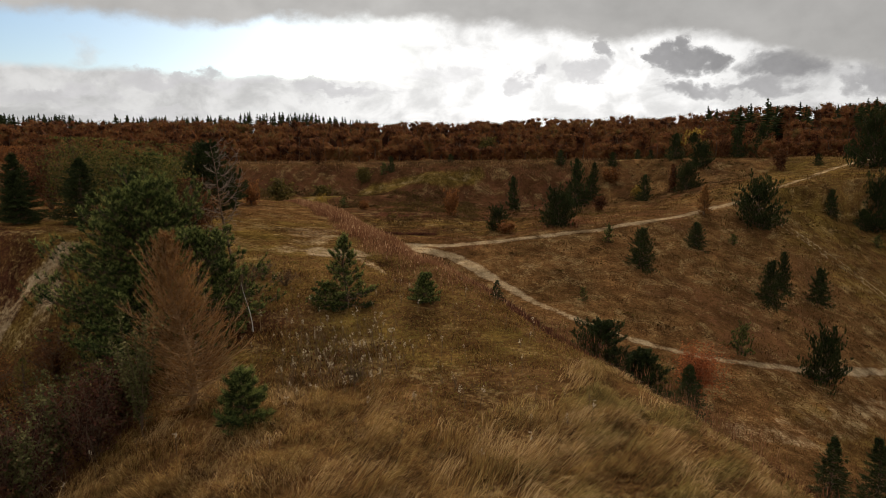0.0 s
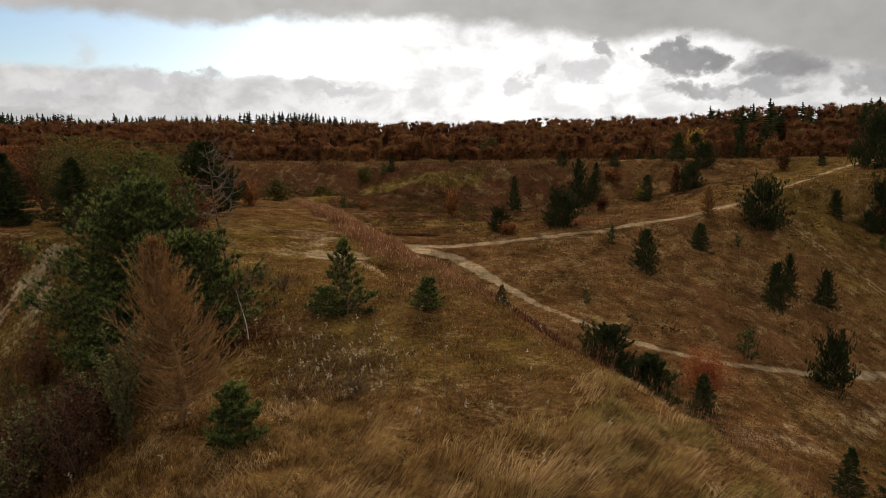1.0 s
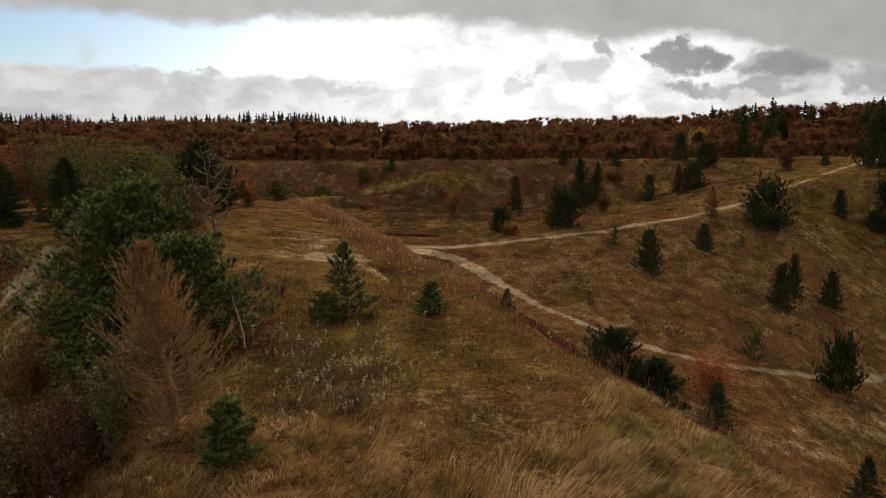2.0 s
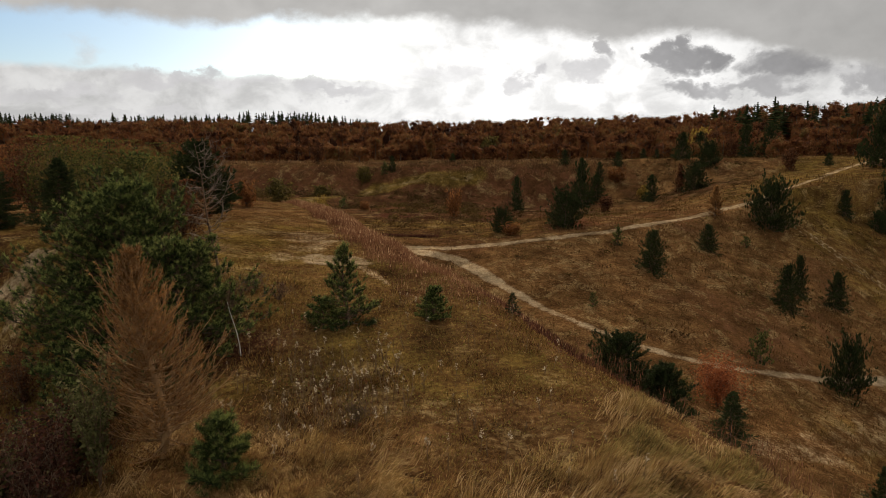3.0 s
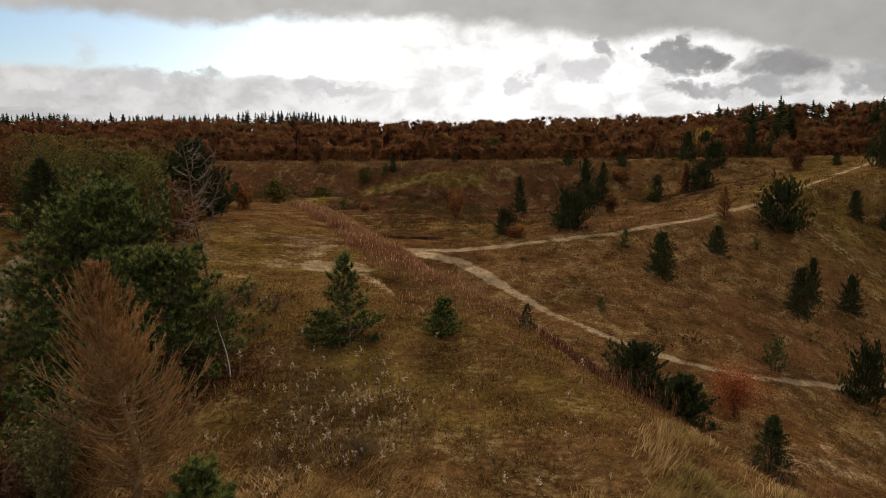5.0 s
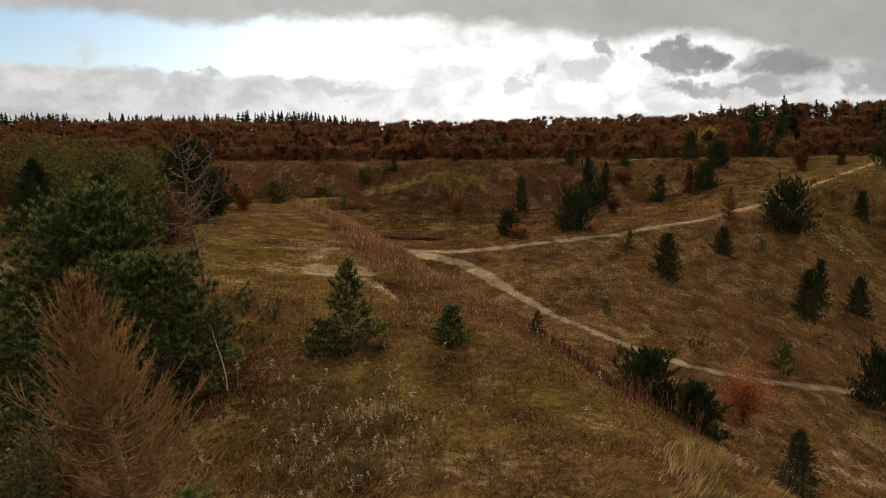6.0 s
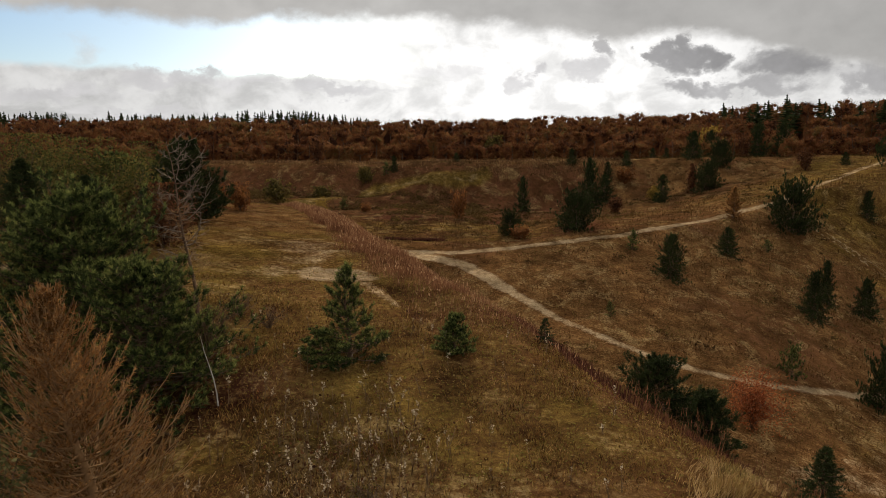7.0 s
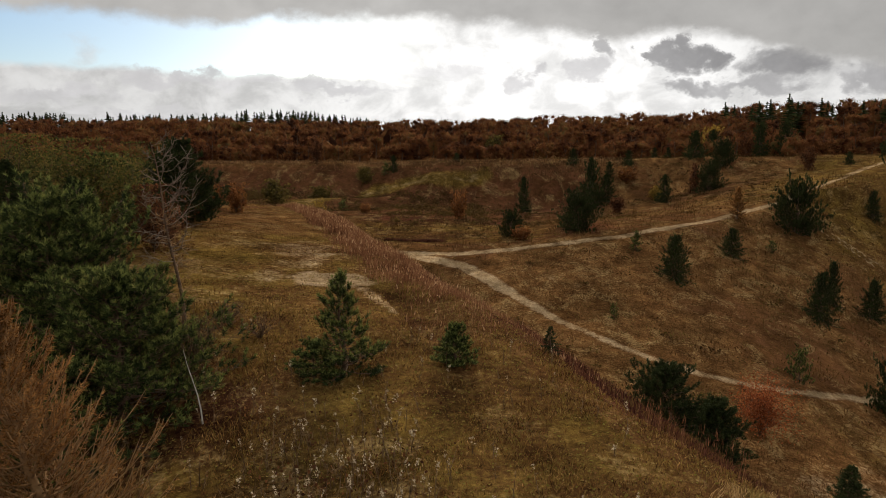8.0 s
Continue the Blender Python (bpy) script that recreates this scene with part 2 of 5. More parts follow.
def ground_material():
    m, g = material("heath_ground")
    p = place_of(g)
    big, mid = g.noise(p, 0.09, 4.0), g.noise(p, 0.6, 5.0, 0.6)
    small, tiny = g.noise(p, 5.0, 5.0, 0.65), g.noise(p, 26.0, 4.0, 0.7)
    f = g.math("ADD", g.math("ADD", g.math("MULTIPLY", mid, 0.75), g.math("MULTIPLY", small, 0.85)), -0.27)
    brown = g.ramp(f, [(0.30, (0.070, 0.034, 0.015)), (0.5, (0.164, 0.083, 0.033)), (0.66, (0.257, 0.144, 0.058)), (0.8, (0.351, 0.218, 0.098))])
    green = g.ramp(f, [(0.32, (0.068, 0.045, 0.015)), (0.55, (0.175, 0.113, 0.030)), (0.75, (0.310, 0.206, 0.054))])
    dead = g.ramp(f, [(0.32, (0.049, 0.019, 0.013)), (0.6, (0.123, 0.050, 0.028)), (0.8, (0.187, 0.087, 0.046))])
    dirt = g.ramp(f, [(0.3, (0.22, 0.14, 0.072)), (0.5, (0.42, 0.30, 0.175)), (0.75, (0.60, 0.465, 0.30))])
    moss = g.tree.nodes.new("ShaderNodeAttribute")
    moss.attribute_name = "moss"
    sand = g.tree.nodes.new("ShaderNodeAttribute")
    sand.attribute_name = "sand"
    rust = g.tree.nodes.new("ShaderNodeAttribute")
    rust.attribute_name = "rust"
    jitter = g.math("MULTIPLY", g.math("SUBTRACT", g.math("ADD", g.math("MULTIPLY", small, 0.5), g.math("MULTIPLY", mid, 0.5)), 0.5), 1.6)
    col = g.mix(g.smooth(g.math("ADD", rust.outputs["Fac"], jitter), 0.3, 0.8), brown, dead)
    col = g.mix(g.smooth(g.math("ADD", moss.outputs["Fac"], g.math("ADD", jitter, g.math("MULTIPLY", g.math("SUBTRACT", big, 0.5), 0.8))), 0.25, 0.9), col, green)
    col = g.mix(g.smooth(g.math("ADD", sand.outputs["Fac"], g.math("MULTIPLY", jitter, 0.6)), 0.36, 0.68), col, dirt)
    col = g.mult(col, g.ramp(g.noise(p, 0.22, 5.0, 0.6, 0.6), [(0.32, (0.46, 0.45, 0.43)), (0.5, (0.78, 0.76, 0.72)), (0.68, (1.12, 1.08, 1.0))]))
    straw = g.ramp(f, [(0.3, (0.14, 0.085, 0.035)), (0.55, (0.30, 0.20, 0.085)), (0.8, (0.46, 0.33, 0.16))])
    where = g.smooth(g.math("ADD", g.noise(p, 0.34, 5.0, 0.65, 0.8), g.math("MULTIPLY", g.math("SUBTRACT", small, 0.5), 0.5)), 0.52, 0.68, 0.0, 0.6)
    col = g.mix(g.math("MULTIPLY", where, g.smooth(sand.outputs["Fac"], 0.42, 0.3)), col, straw)
    col = g.mult(col, g.ramp(g.noise(p, 1.3, 6.0, 0.7), [(0.34, (0.66, 0.64, 0.61)), (0.52, (0.94, 0.93, 0.92)), (0.68, (1.16, 1.14, 1.1))]))
    col = g.mult(col, g.ramp(tiny, [(0.3, (0.55, 0.54, 0.53)), (0.68, (1.2, 1.2, 1.2))]))
    bump = g.math("ADD", small, g.math("MULTIPLY", tiny, 0.4))
    finish(g, col, 0.95, bump, 0.12, 0.9, spec=0.0)
    return m


# ---- tracks on the ground ----
def smooth_line(pts, gap=0.5):
    """A Catmull-Rom line through plan points, as an array of x, y."""
    p = np.array([pts[0]] + list(pts) + [pts[-1]], float)
    out = []
    for k in range(1, len(p) - 2):
        a0, a1, a2, a3 = p[k - 1:k + 3]
        n = max(2, int(np.hypot(*(a2 - a1)) / gap))
        for u in np.arange(n) / n:
            out.append(0.5 * (2 * a1 + (a2 - a0) * u + (2 * a0 - 5 * a1 + 4 * a2 - a3) * u * u + (3 * a1 - a0 - 3 * a2 + a3) * u ** 3))
    return np.array(out + [p[-2]])


UPPER = smooth_line([(-22, 86), (-9, 85), (1.2, 84.7), (8.9, 85.2), (16.7, 85.9), (25.1, 88.3), (34.6, 92.7), (42, 96.6), (49.7, 100.3), (59.1, 107.9), (70.1, 118.7), (80.8, 127.4), (96, 136)])
LOWER = smooth_line([(-6, 84), (-0.3, 81.7), (2.6, 78.9), (5.1, 74.5), (7.5, 70.7), (10.1, 66.5), (12.6, 63.6), (15, 61.3), (17.3, 59.3), (19.7, 58), (22.3, 57.7), (24.9, 57.5), (27.7, 57.8), (34, 59.2), (41.1, 61.6), (46.3, 64), (60, 70)])
SIDE = smooth_line([(49.5, 97), (51, 94), (53.4, 91.1), (56.1, 87.6), (59.5, 83), (63, 77)])
RIDGE = smooth_line([(-32, 118), (-27, 121.5), (-24.3, 124.1), (-20.5, 131), (-16.7, 137), (-8.4, 139.3), (0.4, 140), (8, 142)])
LANE = smooth_line([(22, 43.5), (26, 45.5), (28.5, 46.8), (32, 49), (36, 52.5), (40.5, 56), (47, 58)])
CHUTE = smooth_line([(-18.9, 32.7), (-20.1, 32.1), (-21.2, 31.5), (-22.0, 30.4), (-22.4, 29.0)])
SPUR_STEP = smooth_line([(5.5, 79), (9, 77.5), (13.5, 74.0)])


def line_distance(line, x, y):
    """The distance of x, y from a plan line; 99 where it is far off."""
    px, py = np.ravel(x).astype(float), np.ravel(y).astype(float)
    best = np.full(len(px), 99.0)
    lo, hi = line.min(0) - 9, line.max(0) + 9
    near = np.nonzero((px > lo[0]) & (px < hi[0]) & (py > lo[1]) & (py < hi[1]))[0]
    qx, qy, dist = px[near], py[near], best[near]
    knots = np.concatenate([line[::3], line[-1:]])
    for p, q in zip(knots[:-1], knots[1:]):
        e = q - p
        s = np.clip(((qx - p[0]) * e[0] + (qy - p[1]) * e[1]) / max(e @ e, 1e-9), 0, 1)
        dist = np.minimum(dist, np.hypot(qx - p[0] - s * e[0], qy - p[1] - s * e[1]))
    best[near] = dist
    return best.reshape(np.shape(x))


def sand_mask(x, y):
    wob = (fbm(x / 1.3, y / 1.3, 11) - 0.5)
    d_low = line_distance(LOWER, x, y) + wob * 0.6
    wide = 0.40 + 0.5 * step(y, 66, 76) + 0.3 * (fbm(x / 7, y / 7, 13) - 0.5)
    low = np.clip(0.52 + (wide - d_low) / 1.5, 0, 1)
    d_up = line_distance(UPPER, x, y) + wob * 0.5
    up = np.clip(0.5 + (0.6 - d_up) / 1.5, 0, 0.8)
    d_side = line_distance(SIDE, x, y) + wob * 0.6
    side = 0.60 * step(0.95 - d_side, -0.2, 0.25) * step(d_side - 0.25, -0.1, 0.2)
    scar = 0.36 * step(0.5 - line_distance(SPUR_STEP, x, y) - wob * 2.2, -0.5, 0.5)
    # bare patch on the crest, the sand bank beyond the gully, bare earth low in the valley
    torn = fbm(x / 1.9, y / 2.6, 15, 4) - 0.5
    patch = 0.72 * step(1 - np.hypot((x + 6.0) / 2.7, (y - 36.0) / 2.6) + torn * 1.9, -0.25, 0.7)
    along = np.clip((35.2 - y) / 4.6, 0, 1)
    patch = np.maximum(patch, 0.60 * step(0.75 - np.abs(x + 4.8 - 2.1 * along) + torn * 1.6, -0.2, 0.5) * step(y, 30, 31.2) * step(-y, -36.5, -35))
    worn = 0.49 * step(1 - np.hypot((x + 8.8) / 4.8, (y - 42) / 14) + wob * 1.1, -0.05, 0.9)
    bank = step(y, 26, 30) * step(-y, -37.5, -35) * step(-x, 13.5, 17) * step(x, -30, -24) * (0.28 + 1.2 * wob)
    bank = np.maximum(bank, 0.70 * step(0.6 - line_distance(CHUTE, x, y) + torn * 1.7, -0.2, 0.4))
    bank = bank * step(3.55 - height(x, y, False), 0.0, 0.5)
    floor = 0.36 * step(1 - np.hypot((x - 27) / 7, (y - 46) / 4.5) + wob * 0.9, -0.1, 0.5)
    floor = np.maximum(floor, 0.30 * step(1 - np.hypot((x - 39) / 6, (y - 52) / 4) + wob * 0.9, -0.1, 0.5))
    lane = np.clip(0.42 + (1.3 - line_distance(LANE, x, y) + wob * 2.5) / 3.4, 0, 0.44)
    ridge = 0.43 * step(1.1 - line_distance(RIDGE, x, y), -0.6, 0.6)
    return np.clip(np.maximum.reduce([ridge, lane, low, up, side, scar, patch, worn, bank, floor]), 0, 1)


def rut(x, y):
    """How far the wheels and rain have cut the tracks into the ground."""
    low = 0.05 * step(1.3 - line_distance(LOWER, x, y), 0, 0.8)
    up = 0.10 * step(1.5 - line_distance(UPPER, x, y), 0, 0.6)
    return low + up


def moss_mask(x, y):
    crest = step(y, 16, 21) * step(-y, -60, -48) * (x < spur_right(y) - 0.8) * (x > -24)
    crest = crest * (0.12 + 0.84 * fbm(x / 3, y / 3, 21))
    verge = np.maximum(0.6 * step(16 - line_distance(UPPER, x, y), 0, 6) * step(x, 36, 54), 0.75 * step(x + 0.4 * (y - 80), 42, 62) * step(-y, -122, -112) * (0.3 + 0.9 * fbm(x / 6, y / 6, 24)))
    valley = 0.5 * step(x, 24, 30) * step(-y, -62, -50)
    flat = 0.55 * step(y, 86, 90) * step(-y, -114, -104) * step(-x, -22, -8)
    path = 0.95 * step(1.5 - line_distance(RIDGE, x, y), -0.6, 0.6)
    return np.clip(np.maximum.reduce([crest, verge, valley, flat, path, 0.28 * step(x, 8, 14) * fbm(x / 8, y / 8, 23)]), 0, 1)


def rust_mask(x, y):
    flank = 1.2 * step(x - spur_right(y), -0.4, 1.0) * step(13 - (x - spur_right(y)), 0, 6) * step(y, 14, 24) * step(-y, -82, -70)
    litter = step(1 - np.hypot((x + 8.5) / 3.2, (y - 22.5) / 6), -0.2, 0.5)
    slope = 0.6 * step(y, 87, 92) * step(-y, -116, -106) * step(-x, -26, -8)
    slope = slope + 0.5 * step(fbm(x / 10, y / 10, 31), 0.4, 0.65) * step(y, 50, 60)
    bank = 0.62 * step(y, 104, 114) * step(-y, -150, -142) * step(-x, -45, -25)
    lip = x - spur_right(y) + 3.7
    ledge = 1.3 * step(lip, -0.1, 0.2) * step(1.5 - lip, 0, 1.0) * step(y, 27, 29) * step(-y, -36, -34)
    cut = 0.95 * step(y, 24, 28) * step(-y, -36, -34) * step(-x, 13, 16) * step(x, -30, -25)
    return np.clip(np.maximum.reduce([ledge, flank, litter, slope, bank, cut]), 0, 1)


def make_ground():
    def axis(*runs):
        vals = []
        for lo, hi, gap in runs:
            vals += list(np.arange(lo, hi, gap))
        return np.array(vals)
    far = 1.35 ** np.arange(1, 14) * 60
    xs = np.concatenate([-(far[::-1] + 90), axis((-90, -30, 2), (-30, -10, 0.6), (-10, 10, 0.33), (10, 62, 0.5), (62, 110, 1.6), (110, 151, 5)), 150 + far - 60])
    ys = np.concatenate([-(far[::-1] - 20), axis((-60, 4, 4), (4, 38, 0.33), (38, 104, 0.5), (104, 170, 1.4), (170, 300, 6)), 240 + far])
    gx, gy = np.meshgrid(xs, ys)
    gz = height(gx, gy)
    close = (gx > -30) & (gx < 100) & (gy > 20) & (gy < 140)
    gz[close] -= rut(gx[close], gy[close])
    me = bpy.data.meshes.new("ground")
    nx, ny = len(xs), len(ys)
    idx = np.arange(nx * ny).reshape(ny, nx)
    quads = np.stack([idx[:-1, :-1], idx[:-1, 1:], idx[1:, 1:], idx[1:, :-1]], -1).reshape(-1, 4)
    fill_mesh(me, np.stack([gx, gy, gz], -1).reshape(-1, 3), quads)
    seen = (gx > -120) & (gx < 130) & (gy > 0) & (gy < 165)
    for name, fn in (("sand", sand_mask), ("moss", moss_mask), ("rust", rust_mask)):
        at = me.attributes.new(name, "FLOAT", "POINT")
        vals = np.zeros(gx.shape)
        vals[seen] = fn(gx[seen], gy[seen])
        at.data.foreach_set("value", vals.ravel().astype(np.float32))
    me.polygons.foreach_set("use_smooth", np.ones(len(me.polygons), bool))
    me.materials.append(ground_material())
    return tagged(new("ground", me), "hilly heath ground with brown grass, moss and sandy tracks", "ground", kind="structure")


def fill_mesh(me, verts, faces):
    """Fills a mesh from arrays of corners and of faces with the same number of corners each."""
    verts, faces = np.asarray(verts, np.float32), np.asarray(faces, np.int32)
    n = faces.shape[1]
    me.vertices.add(len(verts))
    me.vertices.foreach_set("co", verts.ravel())
    me.loops.add(faces.size)
    me.loops.foreach_set("vertex_index", faces.ravel())
    me.polygons.add(len(faces))
    me.polygons.foreach_set("loop_start", np.arange(0, faces.size, n, dtype=np.int32))
    me.update(calc_edges=True)


make_ground()

# ---- plant builders ----
rng = np.random.default_rng(7)
UP = np.array((0.0, 0.0, 1.0))


def unit(v):
    v = np.asarray(v, float)
    return v / np.maximum(np.linalg.norm(v, axis=-1, keepdims=True), 1e-9)


class Bits:
    """Collects triangles from many small pieces into one mesh."""

    def __init__(self):
        self.v, self.f, self.n = [], [], 0

    def add(self, verts, faces):
        verts = np.asarray(verts, float).reshape(-1, 3)
        self.v.append(verts)
        self.f.append(np.asarray(faces, int).reshape(-1, 3) + self.n)
        self.n += len(verts)

    def tube(self, pts, radii, sides=5):
        pts, radii = np.asarray(pts, float), np.asarray(radii, float)
        t = unit(np.gradient(pts, axis=0))
        ref = np.where(np.abs(t[:, 2:3]) > 0.9, np.array([[1.0, 0, 0]]), UP[None])
        a = unit(np.cross(t, ref))
        b = np.cross(t, a)
        ang = np.arange(sides) * 2 * np.pi / sides
        ring = pts[:, None] + radii[:, None, None] * (a[:, None] * np.cos(ang)[None, :, None] + b[:, None] * np.sin(ang)[None, :, None])
        k = len(pts)
        i, j = np.meshgrid(np.arange(k - 1), np.arange(sides), indexing="ij")
        p, q = i * sides + j, i * sides + (j + 1) % sides
        r, s = p + sides, q + sides
        self.add(ring, np.concatenate([np.stack([p, q, s], -1).reshape(-1, 3), np.stack([p, s, r], -1).reshape(-1, 3)]))

    def needles(self, at, way, length, width):
        """One thin triangle each."""
        n = len(at)
        side = unit(np.cross(way, unit(rng.normal(size=(n, 3))))) * (np.asarray(width).reshape(-1, 1) / 2)
        tip = at + way * np.asarray(length).reshape(-1, 1)
        self.add(np.stack([at - side, at + side, tip], 1), np.arange(3 * n))

    def leaves(self, at, size, droop=0.3, flat=1.0):
        """One folded diamond each; flat towards 0 lays them on the ground."""
        n = len(at)
        squash = np.array([1, 1, flat])
        way = unit((rng.normal(size=(n, 3)) + np.array([0, 0, -droop])) * squash)
        side = unit(np.cross(way, rng.normal(size=(n, 3)) * np.array([flat, flat, 1])))
        s = np.asarray(size).reshape(-1, 1) * np.ones((n, 1))
        fold = np.cross(way, side) * s * 0.12
        v = np.stack([at, at + way * s * 0.5 + side * s * 0.32 + fold, at + way * s, at + way * s * 0.5 - side * s * 0.32 + fold], 1)
        base = np.arange(n)[:, None] * 4
        self.add(v, np.concatenate([base + [0, 1, 2], base + [0, 2, 3]], 1))

    def lump(self, mid, half, rough=0.2, rows=4, cols=6):
        """An uneven closed clump of foliage, its surface broken into facets."""
        lat = np.linspace(-1.4, 1.4, rows)[:, None] * np.ones((1, cols))
        lon = (np.arange(cols) * 2 * np.pi / cols)[None, :] + 0.5 * np.arange(rows)[:, None] + rng.uniform(0, 6)
        way = np.stack([np.cos(lat) * np.cos(lon), np.cos(lat) * np.sin(lon), np.sin(lat)], -1).reshape(-1, 3)
        swell = 1 + rng.uniform(-rough, rough, len(way))
        i, j = np.meshgrid(np.arange(rows - 1), np.arange(cols), indexing="ij")
        p, q = i * cols + j, i * cols + (j + 1) % cols
        self.add(mid + way * swell[:, None] * half, np.concatenate([np.stack([p, q, q + cols], -1).reshape(-1, 3), np.stack([p, q + cols, p + cols], -1).reshape(-1, 3)]))

    def blades(self, at, length, width, az, lean):
        """Bent grass blades in two joints."""
        n = len(at)
        h = np.stack([np.cos(az), np.sin(az), np.zeros(n)], 1)
        length, width, lean = (np.asarray(q, float).reshape(-1, 1) * np.ones((n, 1)) for q in (length, width, lean))
        mid = at + length * 0.55 * (UP * np.cos(lean * 0.55) + h * np.sin(lean * 0.55))
        tip = mid + length * 0.45 * (UP * np.cos(lean * 1.4) + h * np.sin(lean * 1.4))
        turn = rng.uniform(0, np.pi, n)
        w = np.stack([np.cos(turn), np.sin(turn), np.zeros(n)], 1) * width / 2
        v = np.stack([at - w, at + w, mid - w * 0.8, mid + w * 0.8, tip], 1)
        base = np.arange(n)[:, None] * 5
        self.add(v, np.concatenate([base + [0, 1, 3], base + [0, 3, 2], base + [2, 3, 4]], 1))

    def mesh(self, name, mat, smooth=False):
        me = bpy.data.meshes.new(name)
        fill_mesh(me, np.concatenate(self.v), np.concatenate(self.f))
        if smooth:
            me.polygons.foreach_set("use_smooth", np.ones(len(me.polygons), bool))
        me.materials.append(mat)
        return me


def part(name, bits, mat, parent, label="", smooth=False):
    ob = new(name, bits.mesh(name, mat, smooth))
    ob.parent = parent
    return tagged(ob, label)


def ground_at(x, y):
    return float(height(np.array([x]), np.array([y]))[0])


def stand(name, x, y, label, category, group="", sink=0.05, turn=0.0, scale=(1, 1, 1)):
    ob = new(name)
    ob.empty_display_size = 0.2
    ob.matrix_basis = pose(x, y, ground_at(x, y) - sink, 0, 0, turn) @ Matrix.Diagonal((*scale, 1))
    return tagged(ob, label, category, group)


def conifer(tree, tall, spread, mats, kind="pine", branches=70, shoots=7, per=16, needle=(0.09, 0.012), low=0.05, bend=0.0, sides=5, dome=0.6):
    """Trunk and limbs, and a crown of needle shoots. Kinds: pine, spruce, larch. A low dome gives a rounder pine."""
    wood, crown = Bits(), Bits()
    hs = np.linspace(0, 1, 9)
    trunk = np.stack([bend * hs ** 2 + 0.02 * tall * np.sin(hs * 7), 0.02 * tall * np.sin(hs * 5 + 1), hs * tall * 0.985], 1)
    wood.tube(trunk, (0.028 * tall ** 0.8) * (1 - hs) + 0.006 * tall ** 0.5, sides + 2)
    starts, ends = [], []
    per_whorl = {"pine": 6, "larch": 3, "spruce": 7}[kind]
    vigour = 1.0
    for k in range(branches):
        if k % per_whorl == 0:
            vigour = rng.uniform(0.78, 1.1)
        h = low + (1 - low) * ((k + rng.uniform(0, 1)) / branches) ** {"pine": 1.15, "larch": 0.9, "spruce": 0.85}[kind]
        h = min(h, 0.985)
        if kind == "pine":
            reach = spread * (min(1.0, 0.82 + 1.5 * h) * (1 - h) ** dome + 0.05)
            rise = radians(-8 + 58 * h ** 1.2 + rng.normal() * 9)
        elif kind == "spruce":
            reach = spread * ((1 - h) ** 0.95 * min(1, 0.85 + 2 * h) + 0.015)
            rise = radians(-12 + 46 * h ** 1.8 + rng.normal() * 6)
        else:
            reach = spread * ((1 - h) ** 0.75 * min(1.0, 0.58 + 2.0 * h) + 0.08)
            rise = radians(-8 + 64 * h + rng.normal() * 9)
        az = k * 2.399 + rng.normal() * 0.35
        reach *= rng.uniform(0.7, 1.1) * vigour
        if kind == "pine" and tall > 3.2:
            reach *= 0.80 + 0.42 * float(vnoise(np.array(1.3 * np.cos(az) + 5.0 + spread), np.array(1.3 * np.sin(az) + 5.0 * h + tall), 3))
        p0 = np.array([np.interp(h, hs, trunk[:, i]) for i in range(3)])
        out = np.array([np.cos(az), np.sin(az), 0])
        u = np.linspace(0, 1, 5)[:, None]
        curve = 0.20 if kind == "pine" else 0.34 if kind == "larch" else 0.14
        line = p0 + reach * u * (out * np.cos(rise) + UP * np.sin(rise)) + UP * reach * curve * (u ** 2 - (0.25 * u if kind == "spruce" else 0))
        line += np.array([-np.sin(az), np.cos(az), 0]) * reach * 0.1 * rng.normal() * u ** 2
        wood.tube(line, np.linspace(0.008 * tall ** 0.7 * (1.1 - h) + 0.004 * tall ** 0.5, 0.004, 5), 3)
        n = max(2, int(shoots * (0.35 + 0.85 * reach / spread)))
        s = np.sort(rng.uniform({"pine": 0.22, "spruce": 0.12, "larch": 0.1}[kind], 1.0, n))
        s[-1] = 1.0
        root = np.stack([np.interp(s, u[:, 0], line[:, i]) for i in range(3)], 1)
        way = unit(line[-1] - line[-2] + 0.0)
        flank = np.array([-np.sin(az), np.cos(az), 0])
        side = np.where(np.arange(n) % 2 == 0, 1.0, -1.0)[:, None]
        if kind == "spruce":
            d = unit(way * 0.75 + flank * side * rng.uniform(0.3, 1.1, (n, 1)) + rng.normal(size=(n, 3)) * 0.12 - UP * 0.14)
        elif kind == "pine":
            d = unit(way * 0.6 + flank * side * rng.uniform(0.1, 0.8, (n, 1)) + UP * rng.uniform(0.1, 0.75, (n, 1)) + rng.normal(size=(n, 3)) * 0.15)
        else:
            d = unit(way * 0.8 + flank * side * rng.uniform(0.2, 0.8, (n, 1)) + UP * rng.uniform(-0.1, 0.7, (n, 1)) + rng.normal(size=(n, 3)) * 0.2)
        d[-1] = unit(way + UP * (0.3 if kind == "pine" else 0.0))
        size = reach * (0.22 + 0.26 * (1 - s))[:, None] * rng.uniform(0.7, 1.2, (n, 1)) + 0.02 + 0.012 * tall
        if kind == "pine":
            size = (0.10 * tall ** 0.55 if tall > 1.05 else 0.055) * rng.uniform(0.7, 1.4, (n, 1))
            spur_twig = root + flank * side * reach * 0.36 * rng.uniform(0, 1, (n, 1)) * (1.25 - s)[:, None] + way * reach * 0.10 + UP * reach * 0.06 * rng.uniform(-1, 1, (n, 1))
            spur_twig[-1] = root[-1]
            if tall > 2.5:
                for q0, q1 in zip(root[:-1], spur_twig[:-1]):
                    wood.tube([q0, q1], [0.008, 0.005], 3)
            root = spur_twig
            d = unit(d + UP * 0.3)
        starts.append(root)
